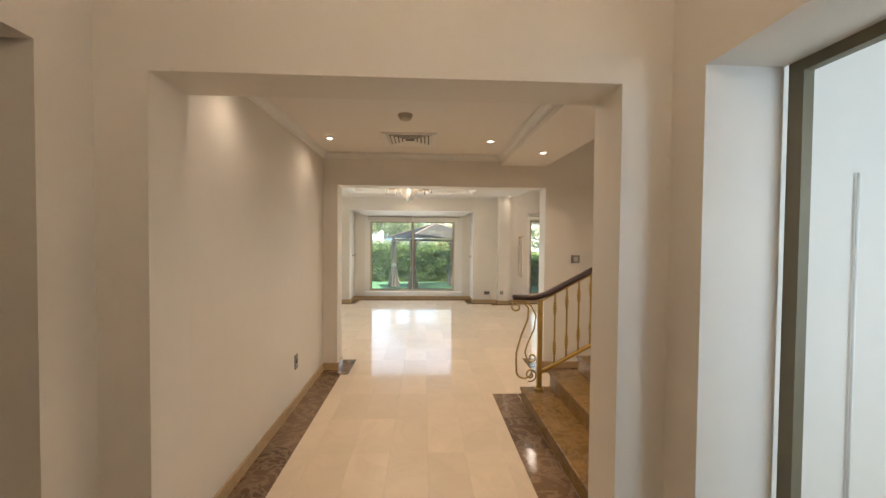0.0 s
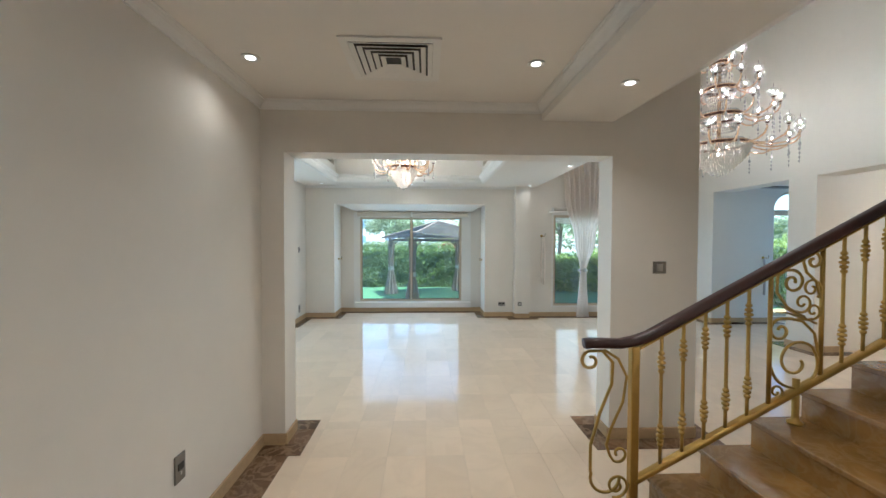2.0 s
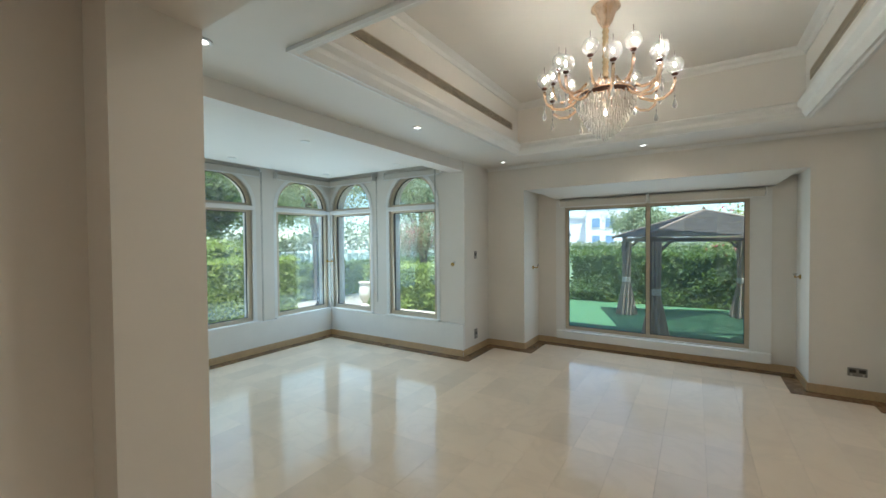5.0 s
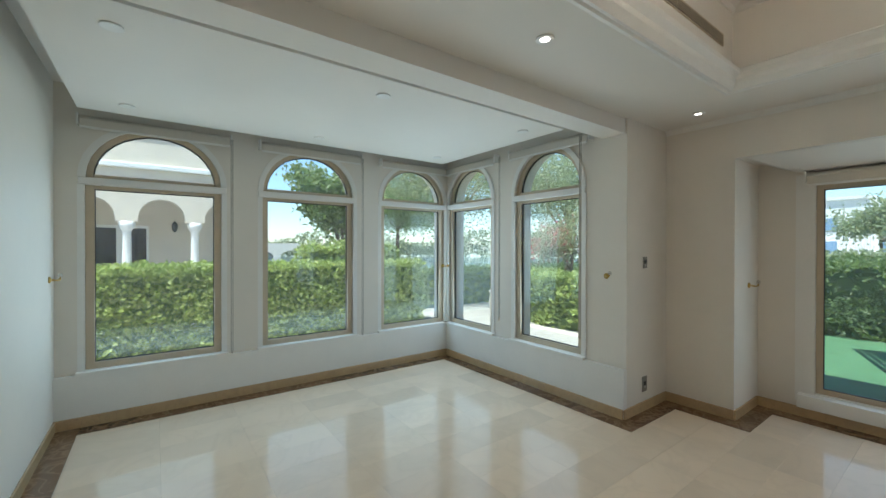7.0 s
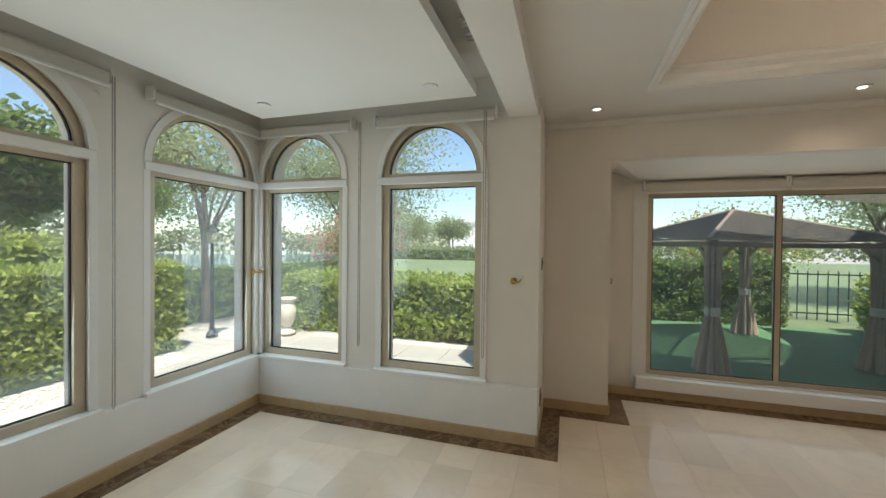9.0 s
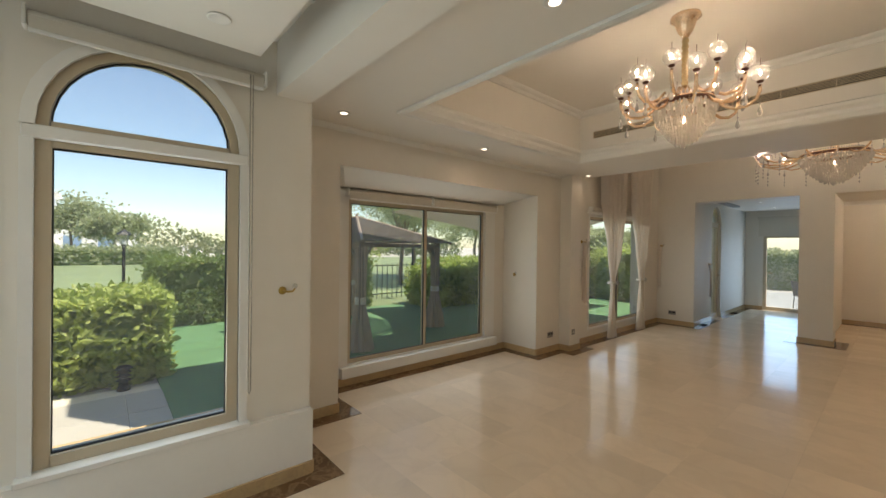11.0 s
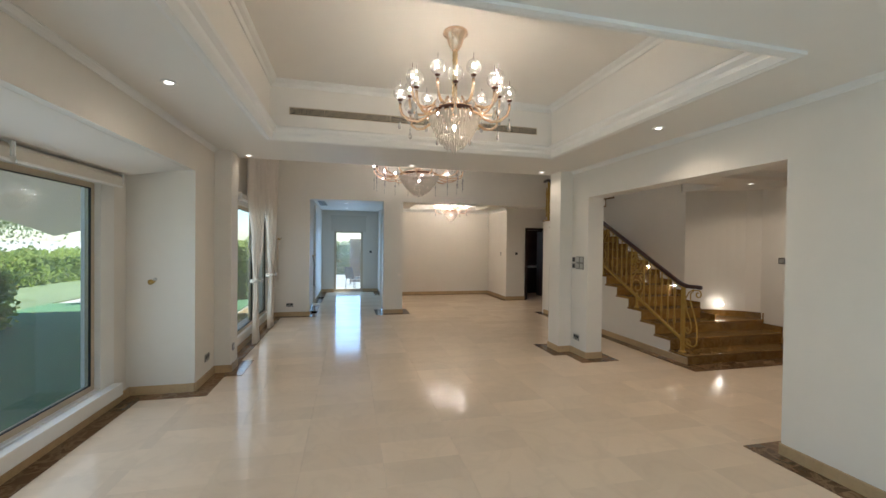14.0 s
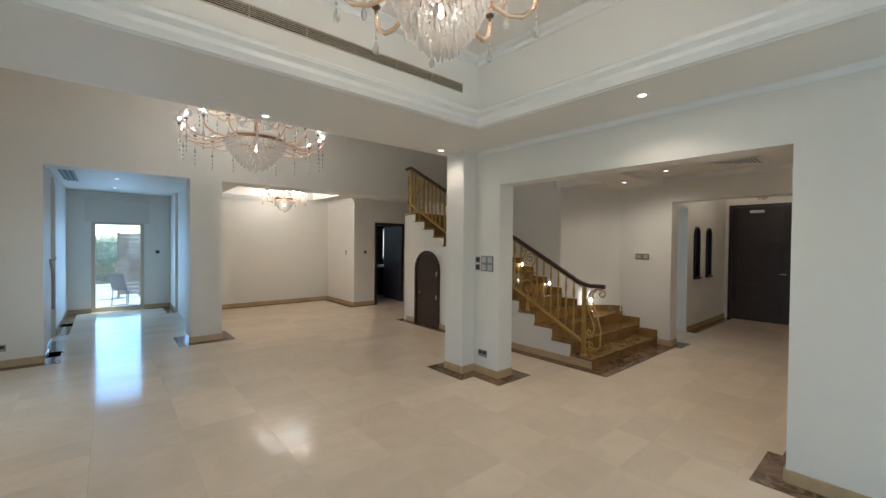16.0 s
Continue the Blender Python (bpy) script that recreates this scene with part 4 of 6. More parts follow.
# terrace doors of the far room
door = tagged(new("door_1"), "glazed terrace door in a champagne frame, closed", "door", kind="structure")
part("frame", boxes((10.86, 10.95, 8.46, 8.53, 0, 2.05), (10.86, 10.95, 9.33, 9.40, 0, 2.05), (10.86, 10.95, 8.53, 9.33, 1.98, 2.05), (10.86, 10.95, 8.53, 9.33, 0, 0.09)), ALU, door)
part("pane", boxes((10.9, 10.906, 8.53, 9.33, 0.09, 1.98)), PANE, door)
h_ = part("door_handle", tube(bmesh.new(), [(10.85, 9.30, 1.02), (10.80, 9.30, 1.02), (10.80, 9.20, 1.02)], 0.009, 8), BRASS, door, "brass lever handle", True)
tagged(single("roller_blind", boxes((10.80, 10.83, 8.36, 9.50, 2.02, 2.50), (10.78, 10.84, 8.34, 9.52, 2.50, 2.56)), BLIND, "cream roller blind half lowered over a terrace door", "blind"))
door = tagged(new("door_2"), "glazed side door in a champagne frame with arched light", "door", kind="structure")
bm = boxes((7.742, 7.80, 9.86, 9.94, 0, 2.26), (8.42, 8.478, 9.86, 9.94, 0, 2.26), (7.80, 8.42, 9.86, 9.94, 0, 0.10), (7.80, 8.42, 9.84, 9.94, 2.17, 2.28))
add_arch_ring(bm, 7.742, 8.478, 2.26, 0.395, 0.05, 9.86, 9.94)
part("frame", bm, ALU, door)
part("pane", boxes((7.80, 8.42, 9.90, 9.906, 0.10, 2.17)), PANE, door)
bm = bmesh.new()
extrude(bm, [(x, 9.90, z) for x, z in arch_points(7.79, 8.43, 2.28, 0.33)], (0, 0.006, 0))
part("pane", bm, PANE, door)
part("door_handle", tube(bmesh.new(), [(8.40, 9.86, 1.02), (8.40, 9.80, 1.02), (8.30, 9.80, 1.02)], 0.009, 8), BRASS, door, "brass lever handle", True)

# front door
door = tagged(new("door_3"), "tall dark mahogany front door with a closer, shut", "door", kind="structure")
part("leaf", soft_box(0.60, 1.62, -1.70, -1.64, 0.0, 2.50, 0.004), WENGE, door, "dark red brown wooden leaf")
part("door_frame", boxes((0.55, 0.60, -1.72, -1.60, 0, 2.55), (1.62, 1.68, -1.72, -1.60, 0, 2.55), (0.60, 1.62, -1.72, -1.60, 2.50, 2.55)), WENGE, door)
for k in range(3):
    part("panel", soft_box(0.72, 1.50, -1.642, -1.632, 0.15 + 0.78 * k, 0.82 + 0.78 * k, 0.006), WENGE, door)
part("closer", soft_box(1.05, 1.30, -1.64, -1.58, 2.36, 2.42, 0.008), CHROME, door, "silver door closer")
part("door_handle", tube(bmesh.new(), [(0.68, -1.63, 1.05), (0.68, -1.58, 1.05), (0.78, -1.58, 1.05)], 0.011, 8), CHROME, door, "steel lever handle", True)

# narrow arched windows beside the front door


def slot(m):
    s = thing("arched_niche", "narrow arched niche with black glazing and a dark ledge", "niche", m, "arched niches")
    bm = bmesh.new()
    extrude(bm, [(-0.13, 0, 0), (0.13, 0, 0)] + [(x, 0, z) for x, z in arch_points(-0.13, 0.13, 0.83, 0.14)], (0, 0.02, 0))
    part("pane", bm, material("black_glass", (0.01, 0.011, 0.013), 0.08), s)
    part("sill", soft_box(-0.16, 0.16, -0.0, 0.06, -0.04, 0.0, 0.006), WENGE, s)
    bm = boxes((-0.15, -0.13, 0, 0.03, 0, 0.83), (0.13, 0.15, 0, 0.03, 0, 0.83))
    add_arch_ring(bm, -0.15, 0.15, 0.83, 0.16, 0.02, 0, 0.03)
    part("frame", bm, WENGE, s)
    return s


west = Matrix.Rotation(math.pi / 2, 4, "Z")
slot(Matrix.Translation((1.75, 0.30, 1.02)) @ west)
slot(Matrix.Translation((1.75, -0.42, 1.02)) @ west)

# door lining of the side opening, its olive darkened for the rebate's shadow
OLIVE = material("shaded_olive_lining", (0.17, 0.145, 0.09), 0.45, 0.2, 0.08, 6)
structure("door_lining", boxes((2.06, 2.10, 1.66, 1.72, 0, 2.30), (2.06, 2.10, 0.80, 0.86, 0, 2.30), (2.06, 2.10, 0.80, 1.72, 2.30, 2.36)), OLIVE, "door lining of the side room, coloured dark for the rebate's shadow")

single("wall_rail", tube(bmesh.new(), [(2.59, 1.925, 0.45), (2.59, 1.925, 1.98)], 0.006, 8), WHITE, "slim white upright rail on the side room wall", "rail", smooth=True)
# kitchen door, standing open
door = tagged(new("door_5"), "dark wooden kitchen door frame, open to a dark kitchen", "door", kind="structure")
part("door_frame", boxes((8.17, 8.36, 3.66, 3.74, 0, 2.16), (8.17, 8.36, 2.82, 2.90, 0, 2.16), (8.17, 8.36, 2.90, 3.66, 2.09, 2.16)), WENGE, door)
part("leaf", soft_box(8.37, 9.10, 2.86, 2.90, 0.01, 2.08, 0.004), WENGE, door)
counter = thing("kitchen_counter", "dark kitchen base cabinet with a pale worktop", "cabinet")
part("body", soft_box(9.7, 10.35, 1.2, 3.9, 0.0, 0.86, 0.006), WENGE, counter)
part("worktop", soft_box(9.66, 10.38, 1.18, 3.92, 0.86, 0.90, 0.006), CHROME, counter, "pale stone worktop")
win = tagged(new("window_8"), "small kitchen window with bright daylight", "window", kind="structure")
part("pane", boxes((10.44, 10.446, 1.70, 2.10, 1.15, 2.05)), PANE, win)
part("window_frame", boxes((10.41, 10.48, 1.65, 1.70, 1.1, 2.1), (10.41, 10.48, 2.10, 2.15, 1.1, 2.1), (10.41, 10.48, 1.70, 2.10, 2.05, 2.1), (10.41, 10.48, 1.70, 2.10, 1.1, 1.15)), ALU, win)

# cupboard door under the stairs
cup = tagged(new("door_6"), "small dark arched cupboard door under the stairs", "door", kind="structure")
bm = bmesh.new()
extrude(bm, [(4.89, 4.302, 0.0), (5.53, 4.302, 0.0)] + [(x, 4.302, z) for x, z in arch_points(4.89, 5.53, 1.10, 0.32)], (0, 0.02, 0))
part("leaf", bm, WENGE, cup, "dark stained wooden leaf")
bm = boxes((4.83, 4.885, 4.30, 4.345, 0, 1.10), (5.535, 5.59, 4.30, 4.345, 0, 1.10))
add_arch_ring(bm, 4.83, 5.59, 1.10, 0.38, 0.055, 4.30, 4.345)
part("frame", bm, WENGE, cup)
for z in (0.55, 1.0):
    part("hinge", soft_box(4.875, 4.90, 4.32, 4.352, z, z + 0.08, 0.003), CHROME, cup)
part("door_handle", lathe(bmesh.new(), [(0.02, 0), (0.012, 0.02), (0.02, 0.04), (0.0, 0.05)], (5.44, 4.33, 0.62)), BRASS, cup, "small round knob")

# ---- chandeliers ----


def sparkle(name):
    """Cut crystal: mostly clear, with bright glints and a little milky scatter."""
    m = bpy.data.materials.new(name)
    m.use_nodes = True
    n, l = m.node_tree.nodes, m.node_tree.links
    n.remove(n["Principled BSDF"])
    tr, gl, df = n.new("ShaderNodeBsdfTransparent"), n.new("ShaderNodeBsdfGlossy"), n.new("ShaderNodeBsdfTranslucent")
    tr.inputs[0].default_value = (0.97, 0.95, 0.92, 1)
    gl.inputs["Roughness"].default_value = 0.05
    df.inputs[0].default_value = (0.95, 0.92, 0.88, 1)
    m1, m2 = n.new("ShaderNodeMixShader"), n.new("ShaderNodeMixShader")
    l.new(facing_gloss(n, l, 0.16, 0.9), m1.inputs[0])
    l.new(tr.outputs[0], m1.inputs[1])
    l.new(gl.outputs[0], m1.inputs[2])
    m2.inputs[0].default_value = 0.34
    l.new(m1.outputs[0], m2.inputs[1])
    l.new(df.outputs[0], m2.inputs[2])
    l.new(m2.outputs[0], n["Material Output"].inputs[0])
    MATS[name] = m
    return m


GEM = sparkle("chandelier_crystal")
SHADE = thin_glass("clear_shade_glass", (0.97, 0.97, 0.96), 0.18)
_n, _l = SHADE.node_tree.nodes, SHADE.node_tree.links
_t, _m = _n.new("ShaderNodeBsdfTranslucent"), _n.new("ShaderNodeMixShader")
_m.inputs[0].default_value = 0.09
_l.new(_n["Mix Shader"].outputs[0], _m.inputs[1])
_l.new(_t.outputs[0], _m.inputs[2])
_l.new(_m.outputs[0], _n["Material Output"].inputs[0])


def gem(bm, at, r, h):
    """A small faceted drop."""
    x, y, z = at
    mid = [bm.verts.new((x + r * math.cos(a), y + r * math.sin(a), z)) for a in (0.3, 1.87, 3.44, 5.01)]
    up, dn = bm.verts.new((x, y, z + h * 0.4)), bm.verts.new((x, y, z - h * 0.6))
    for k in range(4):
        bm.faces.new((mid[k], mid[(k + 1) % 4], up))
        bm.faces.new((mid[(k + 1) % 4], mid[k], dn))


def crystal_rod(bm, at, r, h):
    """A slim hanging prism with pointed ends."""
    x, y, z = at
    rings = [[bm.verts.new((x + r * math.cos(a), y + r * math.sin(a), z + dz)) for a in (0.3, 1.87, 3.44, 5.01)] for dz in (h * 0.35, -h * 0.3)]
    up, dn = bm.verts.new((x, y, z + h * 0.5)), bm.verts.new((x, y, z - h * 0.5))
    for k in range(4):
        q = (k + 1) % 4
        bm.faces.new((rings[0][k], rings[0][q], up))
        bm.faces.new((rings[1][k], rings[1][q], rings[0][q], rings[0][k]))
        bm.faces.new((rings[1][q], rings[1][k], dn))


def basket(r, high, rows, rng):
    """A hanging bowl of crystal strings."""
    bm = bmesh.new()
    for i in range(rows):
        f = i / (rows - 1)
        rr, z = r * (1 - f) ** 0.62 + 0.012, -high * f ** 0.9
        count = max(4, int(2 * math.pi * rr / 0.019))
        for k in range(count):
            a = 2 * math.pi * (k + 0.5 * (i % 2)) / count + rng.uniform(-0.04, 0.04)
            crystal_rod(bm, (rr * math.cos(a), rr * math.sin(a), z + rng.uniform(-0.012, 0.012)), rng.uniform(0.0055, 0.008), rng.uniform(0.05, 0.075))
    return bm


def chandelier(name, label, at, tiers, top, basket_r, basket_h, s=1.0, bulb=None):
    """Tiers: radius, height and number of arms; curved rose gold arms with cups, clear shades and lit bulbs."""
    rng = random.Random(5)
    c = thing(name, label, "chandelier", Matrix.Translation(at))
    z0 = tiers[0][1]
    part("canopy", lathe(bmesh.new(), [(0.10 * s, top), (0.105 * s, top - 0.02), (0.075 * s, top - 0.04), (0.055 * s, top - 0.11), (0.03 * s, top - 0.15), (0.015, top - 0.17)], seg=24), ROSE, c,
         "rose gold ceiling cup", True)
    sleeve = [(0.014, tiers[-1][1] + 0.02)]
    z = tiers[-1][1] + 0.05
    while z < top - 0.15:
        sleeve += [(0.026 * s, z), (0.018 * s, z + 0.022)]
        z += 0.045
    part("chain_sleeve", lathe(bmesh.new(), sleeve + [(0.014, top - 0.14)], seg=12), material("gold_fabric", (0.42, 0.30, 0.16), 0.6, 0.2), c, "ruched gold fabric sleeve", True)
    part("column", lathe(bmesh.new(), [(0.02, z0 - 0.05), (0.05 * s, z0), (0.03 * s, z0 + 0.05), (0.06 * s, z0 + 0.1), (0.025, z0 + 0.16), (0.02, tiers[-1][1] + 0.06)], seg=16), ROSE, c, "", True)
    for r, zt, n in tiers:
        ring_r = r * 0.42
        bm = bmesh.new()
        prof_r = [(ring_r - 0.02, zt), (ring_r, zt - 0.002), (ring_r + 0.006, zt + 0.018), (ring_r, zt + 0.038), (ring_r - 0.02, zt + 0.036), (ring_r - 0.02, zt)]
        seg, rings = 40, []
        for rr, zz in prof_r:
            rings.append([bm.verts.new((rr * math.cos(2 * math.pi * k / seg), rr * math.sin(2 * math.pi * k / seg), zz)) for k in range(seg)])
        for a, b in zip(rings, rings[1:]):
            for k in range(seg):
                bm.faces.new((a[k], a[(k + 1) % seg], b[(k + 1) % seg], b[k]))
        part("ring", bm, BRONZE, c, "dark bronze ring", True)
        for zz in (-0.008, 0.036):
            part("ring_trim", tube(bmesh.new(), [((ring_r + 0.004) * math.cos(2 * math.pi * k / 40), (ring_r + 0.004) * math.sin(2 * math.pi * k / 40), zt + zz) for k in range(41)], 0.006, 6), ROSE, c, "bright gold trim of the ring", True)
        bm = bmesh.new()
        k2 = int(2 * math.pi * ring_r / 0.032)
        for row in range(4):
            for k in range(k2):
                a = 2 * math.pi * (k + row * 0.5) / k2
                gem(bm, (ring_r * (1 - 0.10 * row) * math.cos(a), ring_r * (1 - 0.10 * row) * math.sin(a), zt - 0.03 - 0.045 * row), 0.010, 0.05)
        part("crystal_fringe", bm, GEM, c, "strings of cut crystal")
        bm = bmesh.new()
        for k in range(k2):
            a = 2 * math.pi * k / k2
            gem(bm, (ring_r * 0.8 * math.cos(a), ring_r * 0.8 * math.sin(a), zt + 0.07), 0.010, 0.07)
        part("crystal_crown", bm, GEM, c, "upright crystal spikes")
        reach = r - ring_r
        arm_me = mesh_of("arm", tube(bmesh.new(), [(ring_r, 0, 0.015), (ring_r + reach * 0.2, 0, -0.035 * s), (ring_r + reach * 0.45, 0, -0.065 * s), (ring_r + reach * 0.72, 0, -0.06 * s), (ring_r + reach * 0.93, 0, -0.02 * s),
                                                   (r, 0, 0.035 * s), (r, 0, 0.075 * s)], 0.0118 * s, 8), ROSE, True)
        cup_me = mesh_of("cup", lathe(bmesh.new(), [(0.008, 0.085 * s), (0.020 * s, 0.090 * s), (0.023 * s, 0.099 * s), (0.020 * s, 0.103 * s)], (r, 0, 0), 12), BRONZE, True)
        shade_me = mesh_of("shade", lathe(bmesh.new(), [(0.018 * s, 0.104 * s), (0.036 * s, 0.110 * s), (0.052 * s, 0.128 * s), (0.058 * s, 0.152 * s), (0.056 * s, 0.172 * s), (0.044 * s, 0.195 * s), (0.024 * s, 0.209 * s), (0.004 * s, 0.214 * s)], (r, 0, 0), 18), SHADE, True)
        bulb_me = mesh_of("bulb", lathe(bmesh.new(), [(0.001, 0.148 * s), (0.0045, 0.152 * s), (0.0052, 0.159 * s), (0.004, 0.167 * s), (0.001, 0.172 * s)], (r, 0, 0), 8), bulb or BULB, True)
        bm = bmesh.new()
        lathe(bm, [(0.001, -0.142 * s), (0.009 * s, -0.138 * s), (0.0165 * s, -0.122 * s), (0.015 * s, -0.108 * s), (0.008 * s, -0.088 * s), (0.002, -0.07 * s)], (r, 0, 0), 7)
        lathe(bm, [(0.001, -0.066 * s), (0.008 * s, -0.056 * s), (0.001, -0.046 * s)], (r, 0, 0), 6)
        tube(bm, [(r, 0, 0.06 * s), (r, 0, -0.07 * s)], 0.0012, 4)
        if len(tiers) > 1:
            for q in range(3):
                gem(bm, (r, 0, -0.17 - 0.055 * q), 0.011, 0.05)
        drop_me = mesh_of("drop", bm, GEM)
        pin_me = mesh_of("finial", tube(bmesh.new(), [(r, 0, 0.212 * s), (r, 0, 0.262 * s)], 0.0022, 5), BRONZE)
        for k in range(n):
            a = 2 * math.pi * (k + 0.3) / n
            lift = 0.085 * s * (k % 2) if len(tiers) == 1 else 0.0
            pull = 0.86 if (k % 2 and len(tiers) == 1) else 1.0
            m = Matrix.Translation((0, 0, zt + lift)) @ Matrix.Rotation(a, 4, "Z") @ Matrix.Diagonal((pull, 1, 1, 1))
            arm = new("arm", arm_me)
            arm.parent, arm.matrix_local = c, m
            for nm, me in (("cup", cup_me), ("shade", shade_me), ("bulb", bulb_me), ("drop", drop_me), ("finial", pin_me)):
                ob = new(nm, me)
                ob.parent = arm
    lift = z0 - 0.10
    part("inner_bulb", lathe(bmesh.new(), [(0.001, lift - 0.03), (0.010, lift - 0.02), (0.012, lift), (0.006, lift + 0.02), (0.001, lift + 0.028)], seg=10), GLINT, c, "lit bulb inside the crystal bowl", True)
    part("crystal_basket", basket(basket_r, basket_h, 11, rng), GEM, c, "dense bowl of hanging crystals").location = (0, 0, z0 - 0.03)
    return c


chandelier("living_chandelier", "rose gold chandelier with curved arms, clear shades and crystal drops, lit", (0.38, 8.06, 0), [(0.45, 2.71, 18)], 3.40, 0.195, 0.25, 1.0)
chandelier("hall_chandelier", "large four tier rose gold crystal chandelier, lit", (4.87, 7.58, 0), [(0.87, 2.98, 18), (0.66, 3.38, 14), (0.455, 3.77, 10), (0.25, 4.14, 6)], 6.2, 0.37, 0.36, 1.0, HALL_BULB)
chandelier("dining_chandelier", "rose gold crystal chandelier over the dining place, lit", (8.45, 6.0, 0), [(0.46, 2.60, 12)], 2.95, 0.2, 0.24, 0.9, DINING_BULB)
chandelier("entrance_chandelier", "small crystal chandelier in the entrance, lit", (0.75, 0.2, 0), [(0.36, 2.72, 8)], 3.35, 0.16, 0.2, 0.8, ENTRY_BULB)

# ---- ceiling fittings ----
down = thing("downlight", "small round recessed ceiling downlight, lit", "ceiling light", pose(-1.37, 6.03, 2.78), "ceiling downlights")
part("rim", lathe(bmesh.new(), [(0.038, -0.001), (0.052, -0.001), (0.054, -0.007), (0.048, -0.010), (0.038, -0.006)], seg=24), WHITE, down, "white rim", True)
part("lens", lathe(bmesh.new(), [(0.028, -0.004), (0.028, -0.0085), (0.0, -0.0095)], seg=20), LED, down, "glowing lens")
for x, y, z in [(-1.37, 8.05, 2.78), (-1.38, 10.15, 2.78), (0.42, 10.17, 2.78), (0.41, 6.03, 2.78), (2.85, 10.2, 2.78), (2.9, 8.03, 2.78), (2.82, 6.0, 2.78),
                (-0.32, 4.54, 2.74), (1.4, 4.54, 2.74), (1.97, 4.50, 2.62), (-0.32, 2.82, 2.74), (1.4, 2.85, 2.74), (1.97, 2.95, 2.62),
                (8.2, 9.0, 2.72), (9.8, 9.0, 2.72), (7.1, 5.2, 2.75), (7.1, 6.9, 2.75)]:
    copy_thing(down, pose(x, y, z))


off = thing("downlight", "small round recessed ceiling downlight, unlit", "ceiling light", pose(-3.96, 6.07, 2.72), "bay downlights")
part("rim", lathe(bmesh.new(), [(0.038, -0.001), (0.052, -0.001), (0.054, -0.007), (0.048, -0.010), (0.038, -0.006)], seg=24), WHITE, off, "white rim", True)
part("lens", lathe(bmesh.new(), [(0.037, -0.002), (0.03, -0.004), (0.0, -0.003)], seg=20), SMOKE_LENS, off, "dull amber lens")
for x, y in ((-3.96, 7.63), (-2.54, 7.63), (-2.54, 9.15), (-3.96, 9.13), (-2.54, 6.07)):
    copy_thing(off, pose(x, y, 2.72))


def square_vent(x, y, z):
    v = thing("ceiling_vent", "square white four way ceiling air vent", "vent", pose(x, y, z), "hall ceiling vents")
    bm = bmesh.new()
    for r0, r1, h in ((0.235, 0.28, 0.012),):
        add_box(bm, -r1, r1, r0, r1, -h, -0.001)
        add_box(bm, -r1, r1, -r1, -r0, -h, -0.001)
        add_box(bm, -r1, -r0, -r0, r0, -h, -0.001)
        add_box(bm, r0, r1, -r0, r0, -h, -0.001)
    part("frame", bm, WHITE, v)
    # flat black sheet in place of the shade inside a duct
    part("backing", boxes((-0.234, 0.234, -0.234, 0.234, -0.004, -0.001)), BLACK, v, "black sheet for the duct's shade behind the slats")
    for k in range(5):
        r = 0.215 - 0.04 * k
        bm = bmesh.new()
        ring = [[bm.verts.new((sx * (r + d), sy * (r + d), h)) for sx, sy in ((-1, -1), (1, -1), (1, 1), (-1, 1))] for d, h in ((0.018, -0.014), (-0.008, -0.005), (-0.010, -0.007), (0.016, -0.016))]
        for a, b in zip(ring, ring[1:] + ring[:1]):
            for q in range(4):
                bm.faces.new((a[q], a[(q + 1) % 4], b[(q + 1) % 4], b[q]))
        part("slat", bm, WHITE, v)


square_vent(0.53, 4.54, 2.74)
square_vent(0.53, 2.80, 2.74)
smoke = thing("smoke_detector", "round cream smoke detector on the ceiling", "smoke detector", pose(0.52, 3.70, 2.74))
SMOKE = material("aged_cream_plastic", (0.46, 0.40, 0.30), 0.5, 0, 0.06, 8)
part("base", lathe(bmesh.new(), [(0.062, 0), (0.064, -0.012), (0.06, -0.018)], seg=24), SMOKE, smoke, "", True)
part("dome", lathe(bmesh.new(), [(0.055, -0.018), (0.052, -0.034), (0.038, -0.046), (0.0, -0.05)], seg=24), SMOKE, smoke, "cream plastic dome", True)


def linear_vent(m, long, high=0.085):
    v = thing("linear_vent", "long bronze slatted air grille in the ceiling tray", "vent", m, "tray air grilles")
    part("frame", boxes((-long / 2, long / 2, -0.008, 0, high / 2 - 0.008, high / 2), (-long / 2, long / 2, -0.008, 0, -high / 2, -high / 2 + 0.008),
                        (-long / 2, -long / 2 + 0.01, -0.008, 0, -high / 2 + 0.008, high / 2 - 0.008), (long / 2 - 0.01, long / 2, -0.008, 0, -high / 2 + 0.008, high / 2 - 0.008)), ALU, v)
    # black strip stands for the shade between the slats
    part("backing", boxes((-long / 2 + 0.01, long / 2 - 0.01, -0.003, -0.001, -high / 2 + 0.008, high / 2 - 0.008)), BLACK, v)
    for k in range(5):
        z = -high / 2 + 0.018 + k * 0.0125
        part("slat", boxes((-long / 2 + 0.01, long / 2 - 0.01, -0.009, -0.004, z, z + 0.0045)), ALU, v)
    for k in range(1, 8):
        x = -long / 2 + long * k / 8
        part("divider", boxes((x - 0.003, x + 0.003, -0.0095, -0.0035, -high / 2 + 0.008, high / 2 - 0.008)), ALU, v)


linear_vent(Matrix.Translation((1.80, 8.08, 3.08)) @ Matrix.Rotation(math.pi / 2, 4, "Z") @ Matrix.Rotation(math.pi, 4, "Z"), 2.95)
linear_vent(Matrix.Translation((-1.0, 8.08, 3.08)) @ Matrix.Rotation(math.pi / 2, 4, "Z"), 2.95)
track = thing("ceiling_slot_vent", "dark slotted air grille along the far room ceiling", "vent", pose(8.15, 9.62, 2.72))
